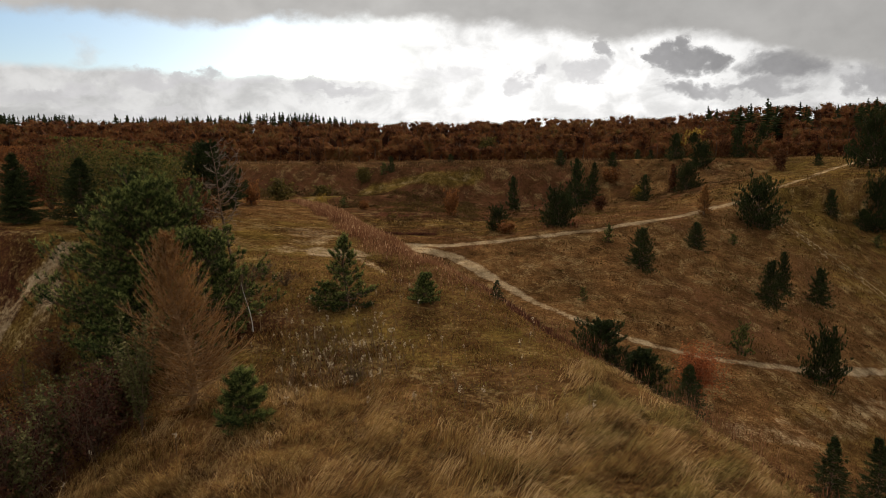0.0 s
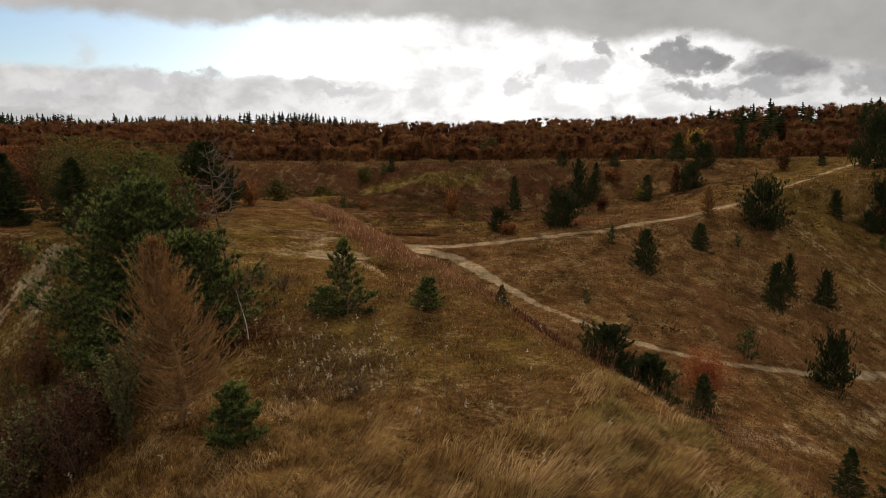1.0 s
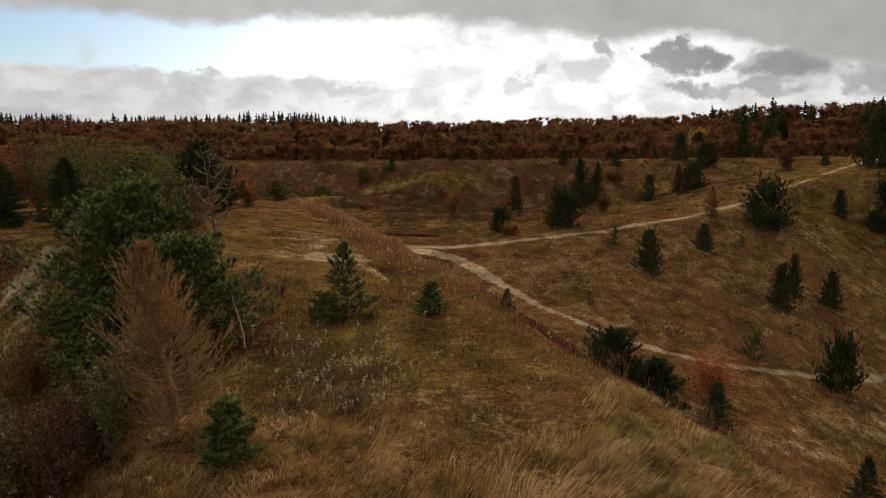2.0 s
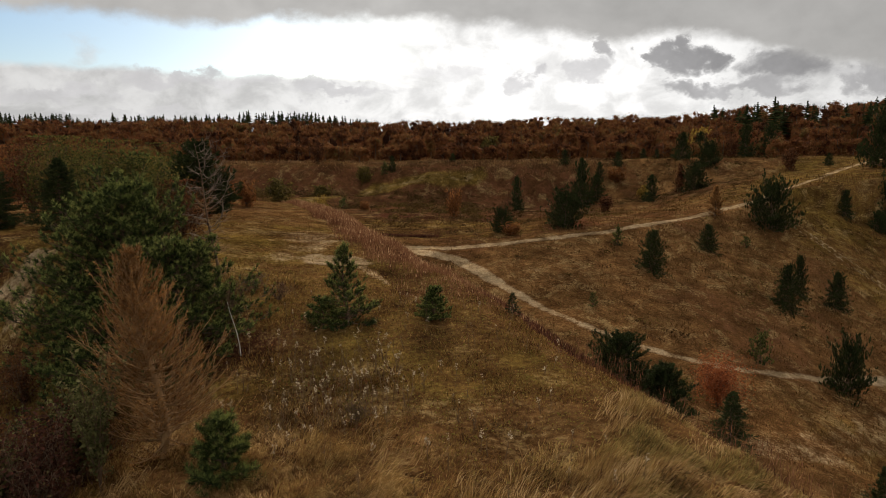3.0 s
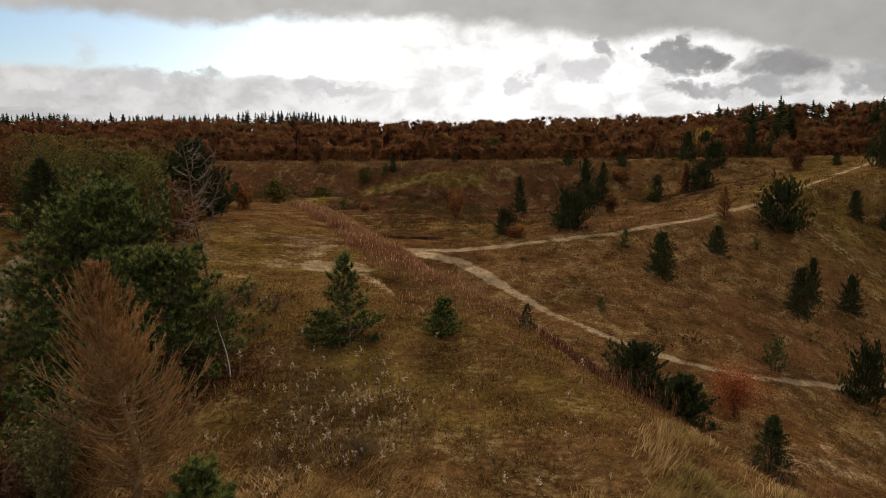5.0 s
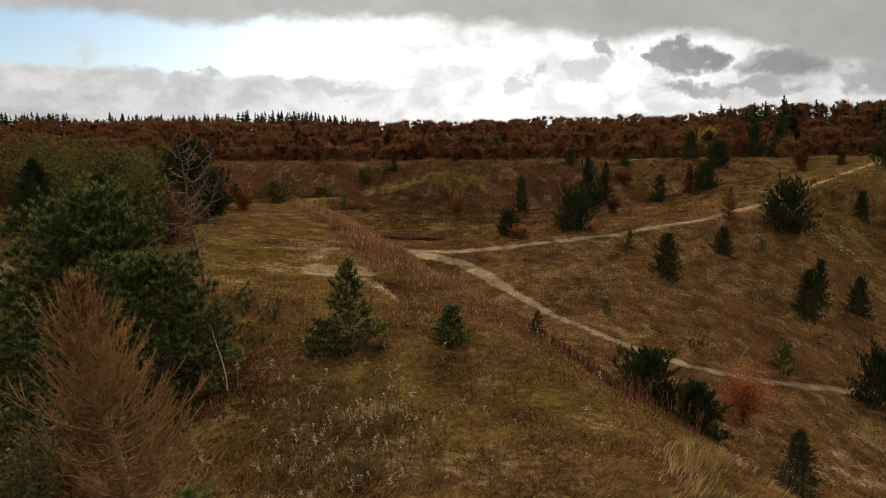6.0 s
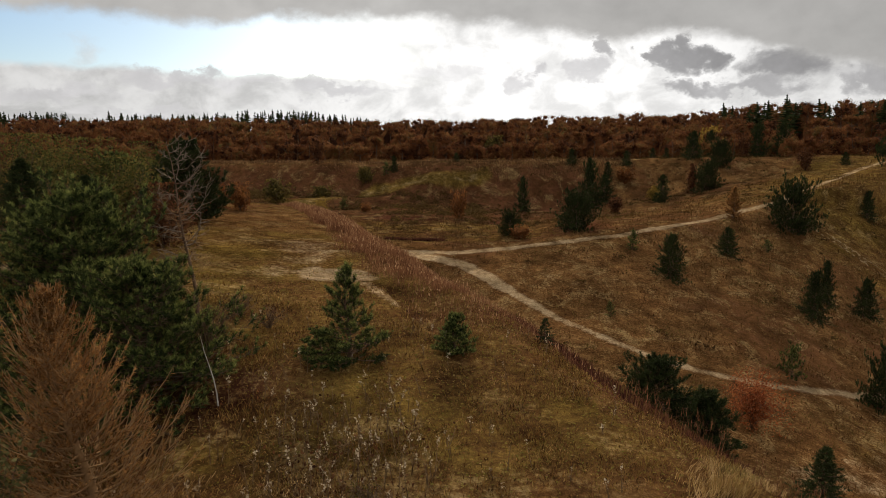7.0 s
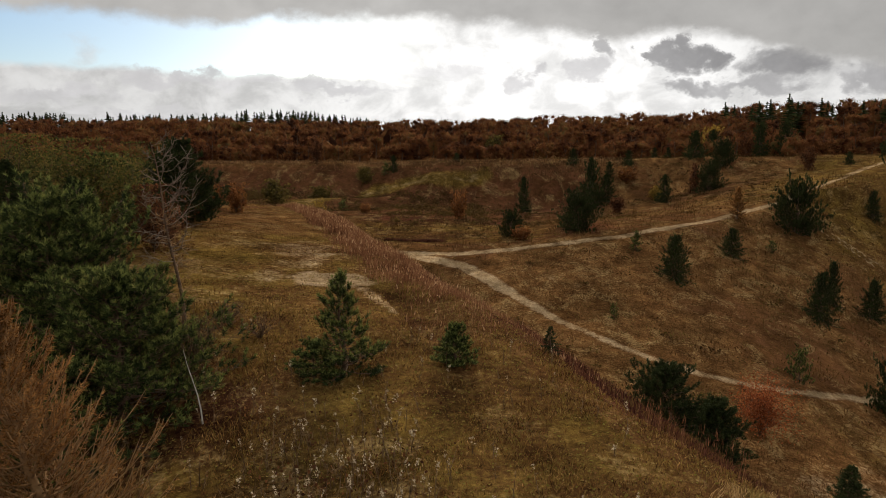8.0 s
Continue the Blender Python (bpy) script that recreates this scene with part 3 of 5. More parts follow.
        ends.append(root + d * size)
        if kind == "larch":
            for a0, a1 in zip(root, root + d * size):
                wood.tube([a0, (a0 + a1) / 2 + UP * 0.02, a1 + UP * 0.08], [0.009, 0.007, 0.004], 3)
    top = trunk[-1]
    starts.append(top[None] - UP * 0.1 * tall)
    ends.append(top[None] + UP * 0.03 * tall)
    a0, a1 = np.concatenate(starts), np.concatenate(ends)
    m = len(a0)
    u = rng.uniform(0.1 if kind != "pine" else 0.0, 1.0, (m, per, 1))
    at = (a0[:, None] + (a1 - a0)[:, None] * u).reshape(-1, 3)
    along = np.repeat(unit(a1 - a0), per, 0)
    away = unit(np.cross(along, rng.normal(size=along.shape)))
    mixw = rng.uniform(0.4, 1.2, (len(at), 1))
    way = unit(along * (1.1 - mixw * 0.6) + away * mixw)
    size = needle[0] * rng.uniform(0.7, 1.25, len(at))
    # shoot ends above the skirt get paler needles: skylight on the tufts, painted
    young = (u.reshape(-1) > 0.66) & (at[:, 2] > 0.12 * tall) & (len(mats) > 2)
    crown.needles(at[~young], way[~young], size[~young], needle[1])
    if young.any():
        tips = Bits()
        tips.needles(at[young], unit(way[young] + UP * 0.4), size[young] * 0.9, needle[1])
        part("lit_tips", tips, mats[2], tree, "needles at the shoot tips, coloured paler as if lit by the sky")
    part("trunk", wood, mats[0], tree, smooth=True)
    part("crown", crown, mats[1], tree)
    return tree


def bush(tree, tall, spread, mats, leaves=900, leaf=0.09, stems=14, gaps=0.0, core=0.45):
    """Many stems from one root, with leaf sprays in uneven clumps."""
    wood, crown = Bits(), Bits()
    clumps, sizes = [], []
    for k in range(stems):
        az, tilt = k * 2.399 + rng.normal() * 0.3, rng.uniform(0.05, 1.0) ** 0.7
        tip = np.array([np.cos(az) * spread * tilt, np.sin(az) * spread * tilt, tall * rng.uniform(0.62, 1.0) * (1 - 0.42 * tilt ** 2)])
        u = np.linspace(0, 1, 5)[:, None]
        line = tip * np.concatenate([u ** 1.25, u ** 1.25, u ** 0.8], 1) + rng.normal(size=(5, 3)) * 0.02 * tall * u
        wood.tube(line, np.linspace(0.012 * tall ** 0.6 + 0.004, 0.004, 5), 3)
        for s in (0.45, 0.6, 0.75, 0.88, 1.0):
            c = np.array([np.interp(s, u[:, 0], line[:, i]) for i in range(3)])
            for _ in range(2):
                q = c + rng.normal(size=3) * np.array([spread, spread, tall]) * 0.13
                q[2] = max(q[2], 0.06 * tall)
                wood.tube([c, (c + q) / 2 + UP * 0.02, q], [0.006, 0.005, 0.003], 3)
                clumps.append(q)
                sizes.append(rng.uniform(0.08, 0.2))
    clumps, sizes = np.array(clumps), np.array(sizes)
    pick = rng.integers(0, len(clumps), leaves)
    keep = rng.uniform(size=leaves) > gaps * vnoise(clumps[pick][:, 0] * 2 / spread, clumps[pick][:, 2] * 3 / tall, 4)
    pick = pick[keep]
    at = clumps[pick] + rng.normal(size=(len(pick), 3)) * (sizes[pick][:, None] * np.array([spread, spread, 0.8 * tall]))
    at[:, 2] = np.clip(at[:, 2], 0.03, tall * 1.0)
    crown.leaves(at, leaf * rng.uniform(0.6, 1.3, len(at)))
    part("branchwork", wood, mats[0], tree, smooth=True)
    part("foliage", crown, mats[1], tree)
    return tree


BARK = plain_material("pine_bark", (0.05, 0.032, 0.022), (0.17, 0.10, 0.06), 9.0)
TWIG = plain_material("brown_twigs", (0.07, 0.04, 0.024), (0.19, 0.12, 0.07), 6.0)
LARCH_TWIG = plain_material("larch_twigs", (0.17, 0.094, 0.042), (0.40, 0.245, 0.11), 6.0)
PALE_WOOD = plain_material("dead_wood", (0.10, 0.07, 0.05), (0.30, 0.23, 0.17), 5.0)
NEEDLE = blade_material("pine_needles", [(0.1, (0.016, 0.024, 0.010)), (0.45, (0.042, 0.058, 0.020)), (0.75, (0.095, 0.112, 0.034)), (0.95, (0.20, 0.185, 0.060))], 0.8, 0.2, 0.6)
# brighter copy of the pine needles, with the light on the tips coloured in
LIT_NEEDLE = blade_material("lit_tip_needles", [(0.1, (0.070, 0.090, 0.026)), (0.45, (0.155, 0.178, 0.048)), (0.75, (0.265, 0.275, 0.080)), (0.95, (0.40, 0.36, 0.12))], 0.8, 0.25, 0.6)
DARK_NEEDLE = blade_material("dark_needles", [(0.1, (0.018, 0.023, 0.010)), (0.5, (0.038, 0.049, 0.017)), (0.9, (0.076, 0.089, 0.030))], 0.6, 0.12, 0.65)
LARCH_NEEDLE = blade_material("larch_needles", [(0.15, (0.070, 0.036, 0.013)), (0.45, (0.21, 0.115, 0.040)), (0.8, (0.48, 0.29, 0.118))], 1.0, 0.3)
RED_LEAF = blade_material("red_leaves", [(0.1, (0.12, 0.034, 0.016)), (0.5, (0.30, 0.10, 0.04)), (0.9, (0.46, 0.21, 0.09))], 1.0, 0.35)
BROWN_LEAF = blade_material("brown_leaves", [(0.1, (0.036, 0.017, 0.011)), (0.5, (0.098, 0.046, 0.024)), (0.9, (0.221, 0.108, 0.048))], 0.7, 0.25)
DARK_OLIVE = blade_material("dark_olive_leaves", [(0.15, (0.032, 0.042, 0.015)), (0.45, (0.092, 0.108, 0.031)), (0.68, (0.165, 0.145, 0.045)), (0.88, (0.26, 0.165, 0.055))], 0.7, 0.25)
OLIVE_LEAF = blade_material("olive_leaves", [(0.1, (0.035, 0.034, 0.012)), (0.5, (0.10, 0.09, 0.028)), (0.9, (0.20, 0.16, 0.05))], 0.7, 0.3)
YELLOW_LEAF = blade_material("yellow_leaves", [(0.1, (0.13, 0.09, 0.02)), (0.5, (0.33, 0.24, 0.05)), (0.9, (0.46, 0.36, 0.10))], 0.8, 0.35)
BRAMBLE_LEAF = blade_material("bramble_leaves", [(0.1, (0.024, 0.013, 0.010)), (0.42, (0.058, 0.028, 0.021)), (0.66, (0.105, 0.046, 0.033)), (0.8, (0.070, 0.066, 0.026)), (1.0, (0.22, 0.18, 0.085))], 1.3, 0.2)
RUST_LEAF = blade_material("rust_leaves", [(0.1, (0.08, 0.034, 0.014)), (0.5, (0.20, 0.09, 0.034)), (0.9, (0.32, 0.17, 0.06))], 0.7, 0.3)

# ---- trees on the spur ----
t = stand("pine_tree", -11.8, 25.3, "broad green Scots pine with dense boughs down to the ground", "pine tree")
conifer(t, 5.7, 3.8, (BARK, NEEDLE, LIT_NEEDLE), "pine", 250, 23, 40, (0.15, 0.022), 0.03, dome=0.46)
t = stand("pine_tree", -9.2, 23.2, "smaller green Scots pine beside a broad one", "pine tree", turn=70)
conifer(t, 3.5, 2.7, (BARK, NEEDLE, LIT_NEEDLE), "pine", 150, 17, 38, (0.14, 0.021), 0.02, dome=0.5)
t = stand("pine_tree", -11.2, 22.4, "low green Scots pine crowded against a taller one", "pine tree", turn=120)
conifer(t, 3.3, 2.4, (BARK, NEEDLE, LIT_NEEDLE), "pine", 120, 15, 36, (0.14, 0.022), 0.02, dome=0.5)
t = stand("pine_tree", -13.3, 25.4, "green Scots pine with low spreading boughs by a sand bank", "pine tree", turn=200)
conifer(t, 2.7, 1.3, (BARK, NEEDLE, LIT_NEEDLE), "pine", 120, 15, 36, (0.15, 0.024), 0.02, dome=0.5)
t = stand("larch_tree", -6.95, 16.6, "young larch with orange-brown autumn needles and upswept twigs", "larch")
conifer(t, 4.9, 1.75, (LARCH_TWIG, LARCH_NEEDLE), "larch", 170, 13, 22, (0.07, 0.013), 0.07, bend=-0.45)
t = stand("young_pine", -3.98, 25.2, "young green Scots pine with brown inner needles on mossy turf", "pine tree")
conifer(t, 2.95, 1.25, (BARK, NEEDLE, LIT_NEEDLE), "pine", 66, 9, 46, (0.12, 0.016), 0.02, dome=0.85)
t = stand("low_pine", -4.75, 25.0, "low spreading green pine at the foot of a taller one", "pine tree", turn=30)
conifer(t, 0.95, 0.95, (BARK, NEEDLE, LIT_NEEDLE), "pine", 44, 8, 40, (0.11, 0.018), 0.02, dome=0.5)
t = stand("small_pine", -0.8, 26.0, "waist-high bushy green pine standing in short grass", "pine tree")
conifer(t, 1.2, 0.62, (BARK, NEEDLE, LIT_NEEDLE), "pine", 60, 9, 40, (0.10, 0.016), 0.02, dome=0.5)
t = stand("small_pine", -5.0, 15.1, "small bushy green pine standing in tall tawny grass", "pine tree", turn=50)
conifer(t, 1.5, 0.74, (BARK, NEEDLE, LIT_NEEDLE), "pine", 64, 10, 46, (0.13, 0.012), 0.02, dome=0.5)
t = stand("spruce_sapling", 2.5, 28.7, "knee-high dark spruce sapling on the grassy brow", "spruce")
conifer(t, 1.0, 0.42, (BARK, DARK_NEEDLE), "spruce", 40, 7, 24, (0.06, 0.014), 0.03)
t = stand("spruce_tree", 9.5, 23.4, "dark green young spruce on the steep flank below tawny grass", "spruce")
conifer(t, 2.35, 1.1, (BARK, DARK_NEEDLE), "spruce", 110, 11, 28, (0.08, 0.014), 0.03)
t = stand("spruce_tree", 17.7, 27.0, "dark green spruce low on the valley side", "spruce", turn=40)
conifer(t, 4.4, 1.5, (BARK, DARK_NEEDLE), "spruce", 130, 11, 30, (0.10, 0.020), 0.03)
t = stand("spruce_tree", 20.0, 27.2, "tall dark green spruce low on the valley side", "spruce", turn=140)
conifer(t, 5.8, 1.9, (BARK, DARK_NEEDLE), "spruce", 150, 12, 30, (0.10, 0.020), 0.03)


def bare_tree(tree, tall, lean):
    """A dead tree: leaning trunk, forked bare limbs."""
    wood = Bits()
    hs = np.linspace(0, 1, 10)
    trunk = np.stack([lean * (hs ** 1.6) + 0.06 * np.sin(hs * 9), 0.05 * np.sin(hs * 6), hs * tall], 1)
    wood.tube(trunk, 0.06 * (1 - hs) + 0.010, 7)
    limbs = Bits()
    for k in range(26):
        h = 0.34 + 0.64 * (k + rng.uniform()) / 26
        p0 = np.array([np.interp(h, hs, trunk[:, i]) for i in range(3)])
        east = rng.uniform() < 0.5
        az = rng.normal() * 0.8 + (0.0 if east else np.pi)
        reach = rng.uniform(0.7, 2.0) * (1.12 - h) ** 0.5
        out = np.array([np.cos(az), np.sin(az), 0])
        lift = rng.uniform(0.3, 0.9) if east or h > 0.75 else rng.uniform(-0.25, 0.2)
        u = np.linspace(0, 1, 7)[:, None]
        line = p0 + out * reach * (u - 0.25 * u ** 2 * max(lift, 0)) + UP * reach * (lift * u ** 1.8 + 0.12 * u) + np.cumsum(rng.normal(size=(7, 3)) * 0.035, 0) * reach
        line[0] = p0
        limbs.tube(line, np.linspace(0.026 * (1.25 - h), 0.006, 7), 4)
        for s in rng.uniform(0.25, 1.0, 13):
            q = np.array([np.interp(s, u[:, 0], line[:, i]) for i in range(3)])
            way = unit(out * 0.6 + rng.normal(size=3) * 0.7 + UP * (0.5 if lift > 0.2 else -0.1)) * rng.uniform(0.15, 0.55) * reach
            limbs.tube([q, q + way * 0.5 + rng.normal(size=3) * 0.02, q + way + UP * 0.04], [0.009, 0.007, 0.003], 3)
    brown = Bits()
    for k in range(46):
        h = 0.16 + 0.5 * (k + rng.uniform()) / 46
        p0 = np.array([np.interp(h, hs, trunk[:, i]) for i in range(3)])
        az, reach = k * 2.399, rng.uniform(0.5, 1.25) * (1.05 - h)
        out = np.array([np.cos(az), np.sin(az), rng.uniform(-0.1, 0.35)])
        brown.tube([p0, p0 + out * reach * 0.5, p0 + out * reach + UP * 0.1], [0.010, 0.008, 0.004], 3)
        for s in rng.uniform(0.25, 1.0, 9):
            q = p0 + out * reach * s
            way = unit(out + rng.normal(size=3) * 0.6 + UP * 0.3) * rng.uniform(0.12, 0.32)
            brown.tube([q, q + way], [0.006, 0.003], 3)
    part("trunk", wood, TWIG, tree, smooth=True)
    part("branchwork", limbs, PALE_WOOD, tree, "bare pale branches", smooth=True)
    part("twig_spray", brown, LARCH_TWIG, tree, "red-brown lower twigs", smooth=True)


bare_tree(stand("dead_tree", -9.3, 27.3, "dead leafless larch with pale bare branches", "dead tree"), 6.1, -0.65)
t = stand("dense_spruce", -18.5, 50, "dense rounded dark conifer behind a dead tree", "conifer")
conifer(t, 4.9, 2.5, (BARK, DARK_NEEDLE), "pine", 200, 15, 30, (0.2, 0.035), 0.02, dome=0.4)

# mixed trees beyond the gully
for x, y, tall, wide, mats, n in ((-24.5, 43, 5.1, 2.4, (TWIG, DARK_OLIVE), 5200), (-20.6, 41, 5.0, 2.4, (TWIG, DARK_OLIVE), 5200), (-17.6, 40, 4.3, 2.0, (TWIG, DARK_OLIVE), 4200), (-28.5, 46, 4.7, 2.5, (TWIG, BROWN_LEAF), 4200), (-15.4, 39, 3.2, 1.7, (TWIG, BROWN_LEAF), 2600), (-33, 50, 4.6, 2.8, (TWIG, RUST_LEAF), 4000), (-22.0, 52, 5.2, 2.8, (TWIG, DARK_OLIVE), 4000), (-30.5, 41, 3.0, 1.7, (TWIG, RUST_LEAF), 2600)):
    kind = "dark olive green" if mats[1] is DARK_OLIVE else "rusty brown"
    bush(stand("broadleaf_tree", x, y, kind + " scrubby tree in autumn leaf on level grass", "tree", "scrub trees beyond the gully", turn=x * 40), tall, wide, mats, int(n * 2.4), 0.13, 34, 0.5)
for x, y, tall, wide in ((-24.6, 36.4, 3.0, 1.2), (-26.6, 39.5, 4.0, 1.7), (-21.5, 37.6, 3.9, 2.2), (-17.8, 36.6, 3.4, 1.8)):
    conifer(stand("spruce_tree", x, y, "very dark spruce at the edge of scrub trees", "spruce", turn=x * 30), tall, wide, (BARK, DARK_NEEDLE), "spruce", 120, 10, 28, (0.16, 0.028), 0.02)
conifer(stand("pine_tree", -19.2, 42.5, "dark green pine standing among brown scrub trees", "pine tree"), 4.0, 2.3, (BARK, NEEDLE, LIT_NEEDLE), "pine", 110, 13, 30, (0.2, 0.03), 0.05, dome=0.45)

# brambles and young bushes on the gully side
for k, (x, y, tall, wide, mat) in enumerate(((-8.7, 14.9, 2.7, 1.0, BRAMBLE_LEAF), (-9.9, 13.4, 2.6, 1.3, BRAMBLE_LEAF), (-9.3, 11.4, 1.9, 1.1, BROWN_LEAF), (-10.6, 15.2, 2.9, 1.3, BRAMBLE_LEAF), (-11.6, 12.6, 2.8, 1.4, BROWN_LEAF), (-8.9, 16.6, 2.2, 1.0, BROWN_LEAF), (-12.8, 17.0, 3.0, 1.4, OLIVE_LEAF), (-9.2, 9.3, 1.5, 1.0, BRAMBLE_LEAF), (-15.0, 20.0, 3.2, 1.5, RUST_LEAF), (-10.2, 10.0, 2.2, 1.2, BRAMBLE_LEAF), (-14.6, 15.4, 3.0, 1.5, BRAMBLE_LEAF), (-16.6, 18.4, 3.0, 1.6, OLIVE_LEAF), (-18.2, 22.0, 3.0, 1.5, RUST_LEAF), (-13.6, 20.6, 2.6, 1.2, BROWN_LEAF), (-20.0, 26.2, 2.8, 1.5, RUST_LEAF), (-17.0, 26.6, 2.4, 1.2, BROWN_LEAF), (-13.4, 13.6, 3.0, 1.4, BRAMBLE_LEAF), (-11.6, 18.8, 2.6, 1.2, BROWN_LEAF))):
    what = {0: "dark purple-brown bramble with a few green leaves", 1: "brown-leaved thorny shrub", 2: "olive green shrub", 3: "rusty brown shrub"}[[BRAMBLE_LEAF, BROWN_LEAF, OLIVE_LEAF, RUST_LEAF].index(mat)]
    bush(stand("bramble_bush" if mat is BRAMBLE_LEAF else "shrub", x, y, what + " on the gully side", "bush", "shrubs in the gully", turn=k * 53), tall, wide, (TWIG, mat), 2800, 0.09, 26, 0.45)


def leafy_shrub(tree, tall, spread, mats, stems=24):
    """Upright arching shoots from one root, with paired leaves along their upper halves."""
    wood, leaf = Bits(), Bits()
    for k in range(stems):
        az, tilt = k * 2.399, rng.uniform(0.1, 1.0)
        high = tall * rng.uniform(0.55, 1.0)
        u = np.linspace(0, 1, 7)[:, None]
        out = np.array([np.cos(az), np.sin(az), 0.0])
        line = out * spread * tilt * u ** 1.7 + UP * high * (1.15 * u - 0.15 * u ** 3) + np.cumsum(rng.normal(size=(7, 3)), 0) * 0.02 * u
        wood.tube(line, np.linspace(0.016, 0.004, 7), 4)
        for s in np.linspace(0.3, 1.0, 15):
            q = np.array([np.interp(s, u[:, 0], line[:, i]) for i in range(3)])
            twig = unit(rng.normal(size=3) + UP * 0.4) * rng.uniform(0.08, 0.26) * (1.3 - s)
            wood.tube([q, q + twig], [0.005, 0.003], 3)
            m = 6
            leaf.leaves(q + twig * rng.uniform(0.3, 1.1, (m, 1)) + rng.normal(size=(m, 3)) * 0.03, rng.uniform(0.06, 0.11, m), 0.2)
    part("branchwork", wood, mats[0], tree, smooth=True)
    part("foliage", leaf, mats[1], tree)


SALLOW_LEAF = blade_material("pale_green_leaves", [(0.1, (0.045, 0.052, 0.022)), (0.5, (0.115, 0.125, 0.050)), (0.9, (0.25, 0.25, 0.12))], 1.0, 0.3)
for x, y, tall, wide in ((-7.75, 15.4, 3.2, 0.75), (-8.6, 16.4, 2.7, 0.8), (-9.9, 15.3, 3.1, 1.0), (-9.6, 13.4, 2.6, 0.7)):
    leafy_shrub(stand("leafy_shrub", x, y, "upright shrub with pale green leaves on arching shoots", "bush", "leafy shrubs by the larch", turn=x * 70), tall, wide, (TWIG, SALLOW_LEAF))
for x, y, tall, wide in ((-11.2, 19.4, 3.0, 0.7), (-15.6, 22.6, 3.4, 0.9)):
    conifer(stand("young_spruce", x, y, "thin brownish young spruce among shrubs", "spruce", "thin spruces in the gully", turn=x * 50), tall, wide, (BARK, DARK_OLIVE), "spruce", 70, 8, 18, (0.08, 0.014), 0.05)
conifer(stand("young_spruce", -13.4, 17.6, "young olive green spruce among brown shrubs", "spruce"), 3.2, 0.9, (BARK, NEEDLE), "spruce", 70, 8, 18, (0.09, 0.03), 0.03)

# bushes below the brow
conifer(stand("pine_tree", 9.6, 37.4, "bushy dark green pine half hidden by the brow", "pine tree"), 3.3, 2.1, (BARK, DARK_NEEDLE), "pine", 130, 15, 34, (0.16, 0.026), 0.02, dome=0.5)
conifer(stand("pine_tree", 12.2, 37.6, "bushy dark green pine half hidden by the brow", "pine tree", turn=80), 3.3, 1.9, (BARK, DARK_NEEDLE), "pine", 130, 15, 34, (0.16, 0.026), 0.02, dome=0.5)
bush(stand("shrub", 16.6, 48.0, "olive brown leafless shrub beside a red bush", "bush"), 3.2, 1.7, (TWIG, OLIVE_LEAF), 2400, 0.16, 18, 0.5)
bush(stand("red_bush", 20.9, 49.6, "bright orange-red rounded bush in full autumn leaf", "bush"), 4.2, 2.1, (TWIG, RED_LEAF), 6000, 0.14, 26, 0.35)
bush(stand("yellow_bush", -14.4, 75.0, "small yellow-leaved bush at the end of the spur", "bush"), 1.7, 1.1, (TWIG, YELLOW_LEAF), 900, 0.12, 12, 0.3)
bush(stand("thorn_bush", -8.2, 25.2, "twiggy leafless thorn bush with pale seed fluff", "bush"), 2.3, 1.0, (TWIG, BROWN_LEAF), 220, 0.06, 20, 0.3)

# ---- conifers on the slope and the plateau: a few forms, repeated ----
def family(name, label, category, group, rows, build, squat=0.44):
    """Builds the first and copies it, each with its own height, width and turn."""
    first = None
    for k, (x, y, tall, wide) in enumerate(rows):
        m = pose(x, y, ground_at(x, y) - 0.08, 0, 0, k * 77 % 360) @ Matrix.Diagonal((wide * squat, wide * squat, tall * 0.94, 1))
        if first is None:
            first = tagged(new(name), label, category, group)
            build(first)
        else:
            made = copy_thing(first, pose(0, 0, 0))
            made.matrix_basis = m
        if k == 0:
            first.matrix_basis = m
    return first


family("slope_spruce", "dark green cone-shaped spruce on the brown slope", "spruce", "spruces on the slope",
       ((24.4, 76.9, 4.9, 3.6), (46.1, 75.9, 4.4, 3.0), (33.7, 83.5, 3.4, 2.9), (61.4, 99.9, 4.1, 2.5), (38.4, 72.6, 5.2, 3.2), (41.9, 76.6, 4.9, 2.2)),
       lambda e: conifer(e, 1.0, 1.6, (BARK, DARK_NEEDLE), "spruce", 150, 10, 24, (0.062, 0.018), 0.01))
family("far_spruce", "small dark spruce far off on the heath", "spruce", "spruces on the plateau",
       ((14.6, 131.8, 7.2, 3.2), (28.0, 133.7, 10.2, 5.4), (31.8, 136.2, 5.6, 4.6), (26.6, 144.2, 3.4, 2.6), (38.0, 143.1, 3.2, 2.5), (44.6, 146.6, 2.5, 1.8), (47.5, 146.4, 2.5, 1.8), (40.4, 127.0, 5.4, 3.4), (51.8, 142.3, 5.8, 4.8), (76.3, 129.9, 2.5, 2.1), (1.7, 146.0, 2.0, 1.9), (-11.6, 142.6, 3.4, 2.0), (59.5, 152, 6.0, 4.4), (69, 150, 7.5, 5.0), (74, 149, 8.0, 5.2), (66, 99, 3.2, 2.9), (33.5, 141, 3.2, 2.4)),
       lambda e: conifer(e, 1.0, 1.5, (BARK, DARK_NEEDLE), "spruce", 100, 8, 18, (0.075, 0.032), 0.01))
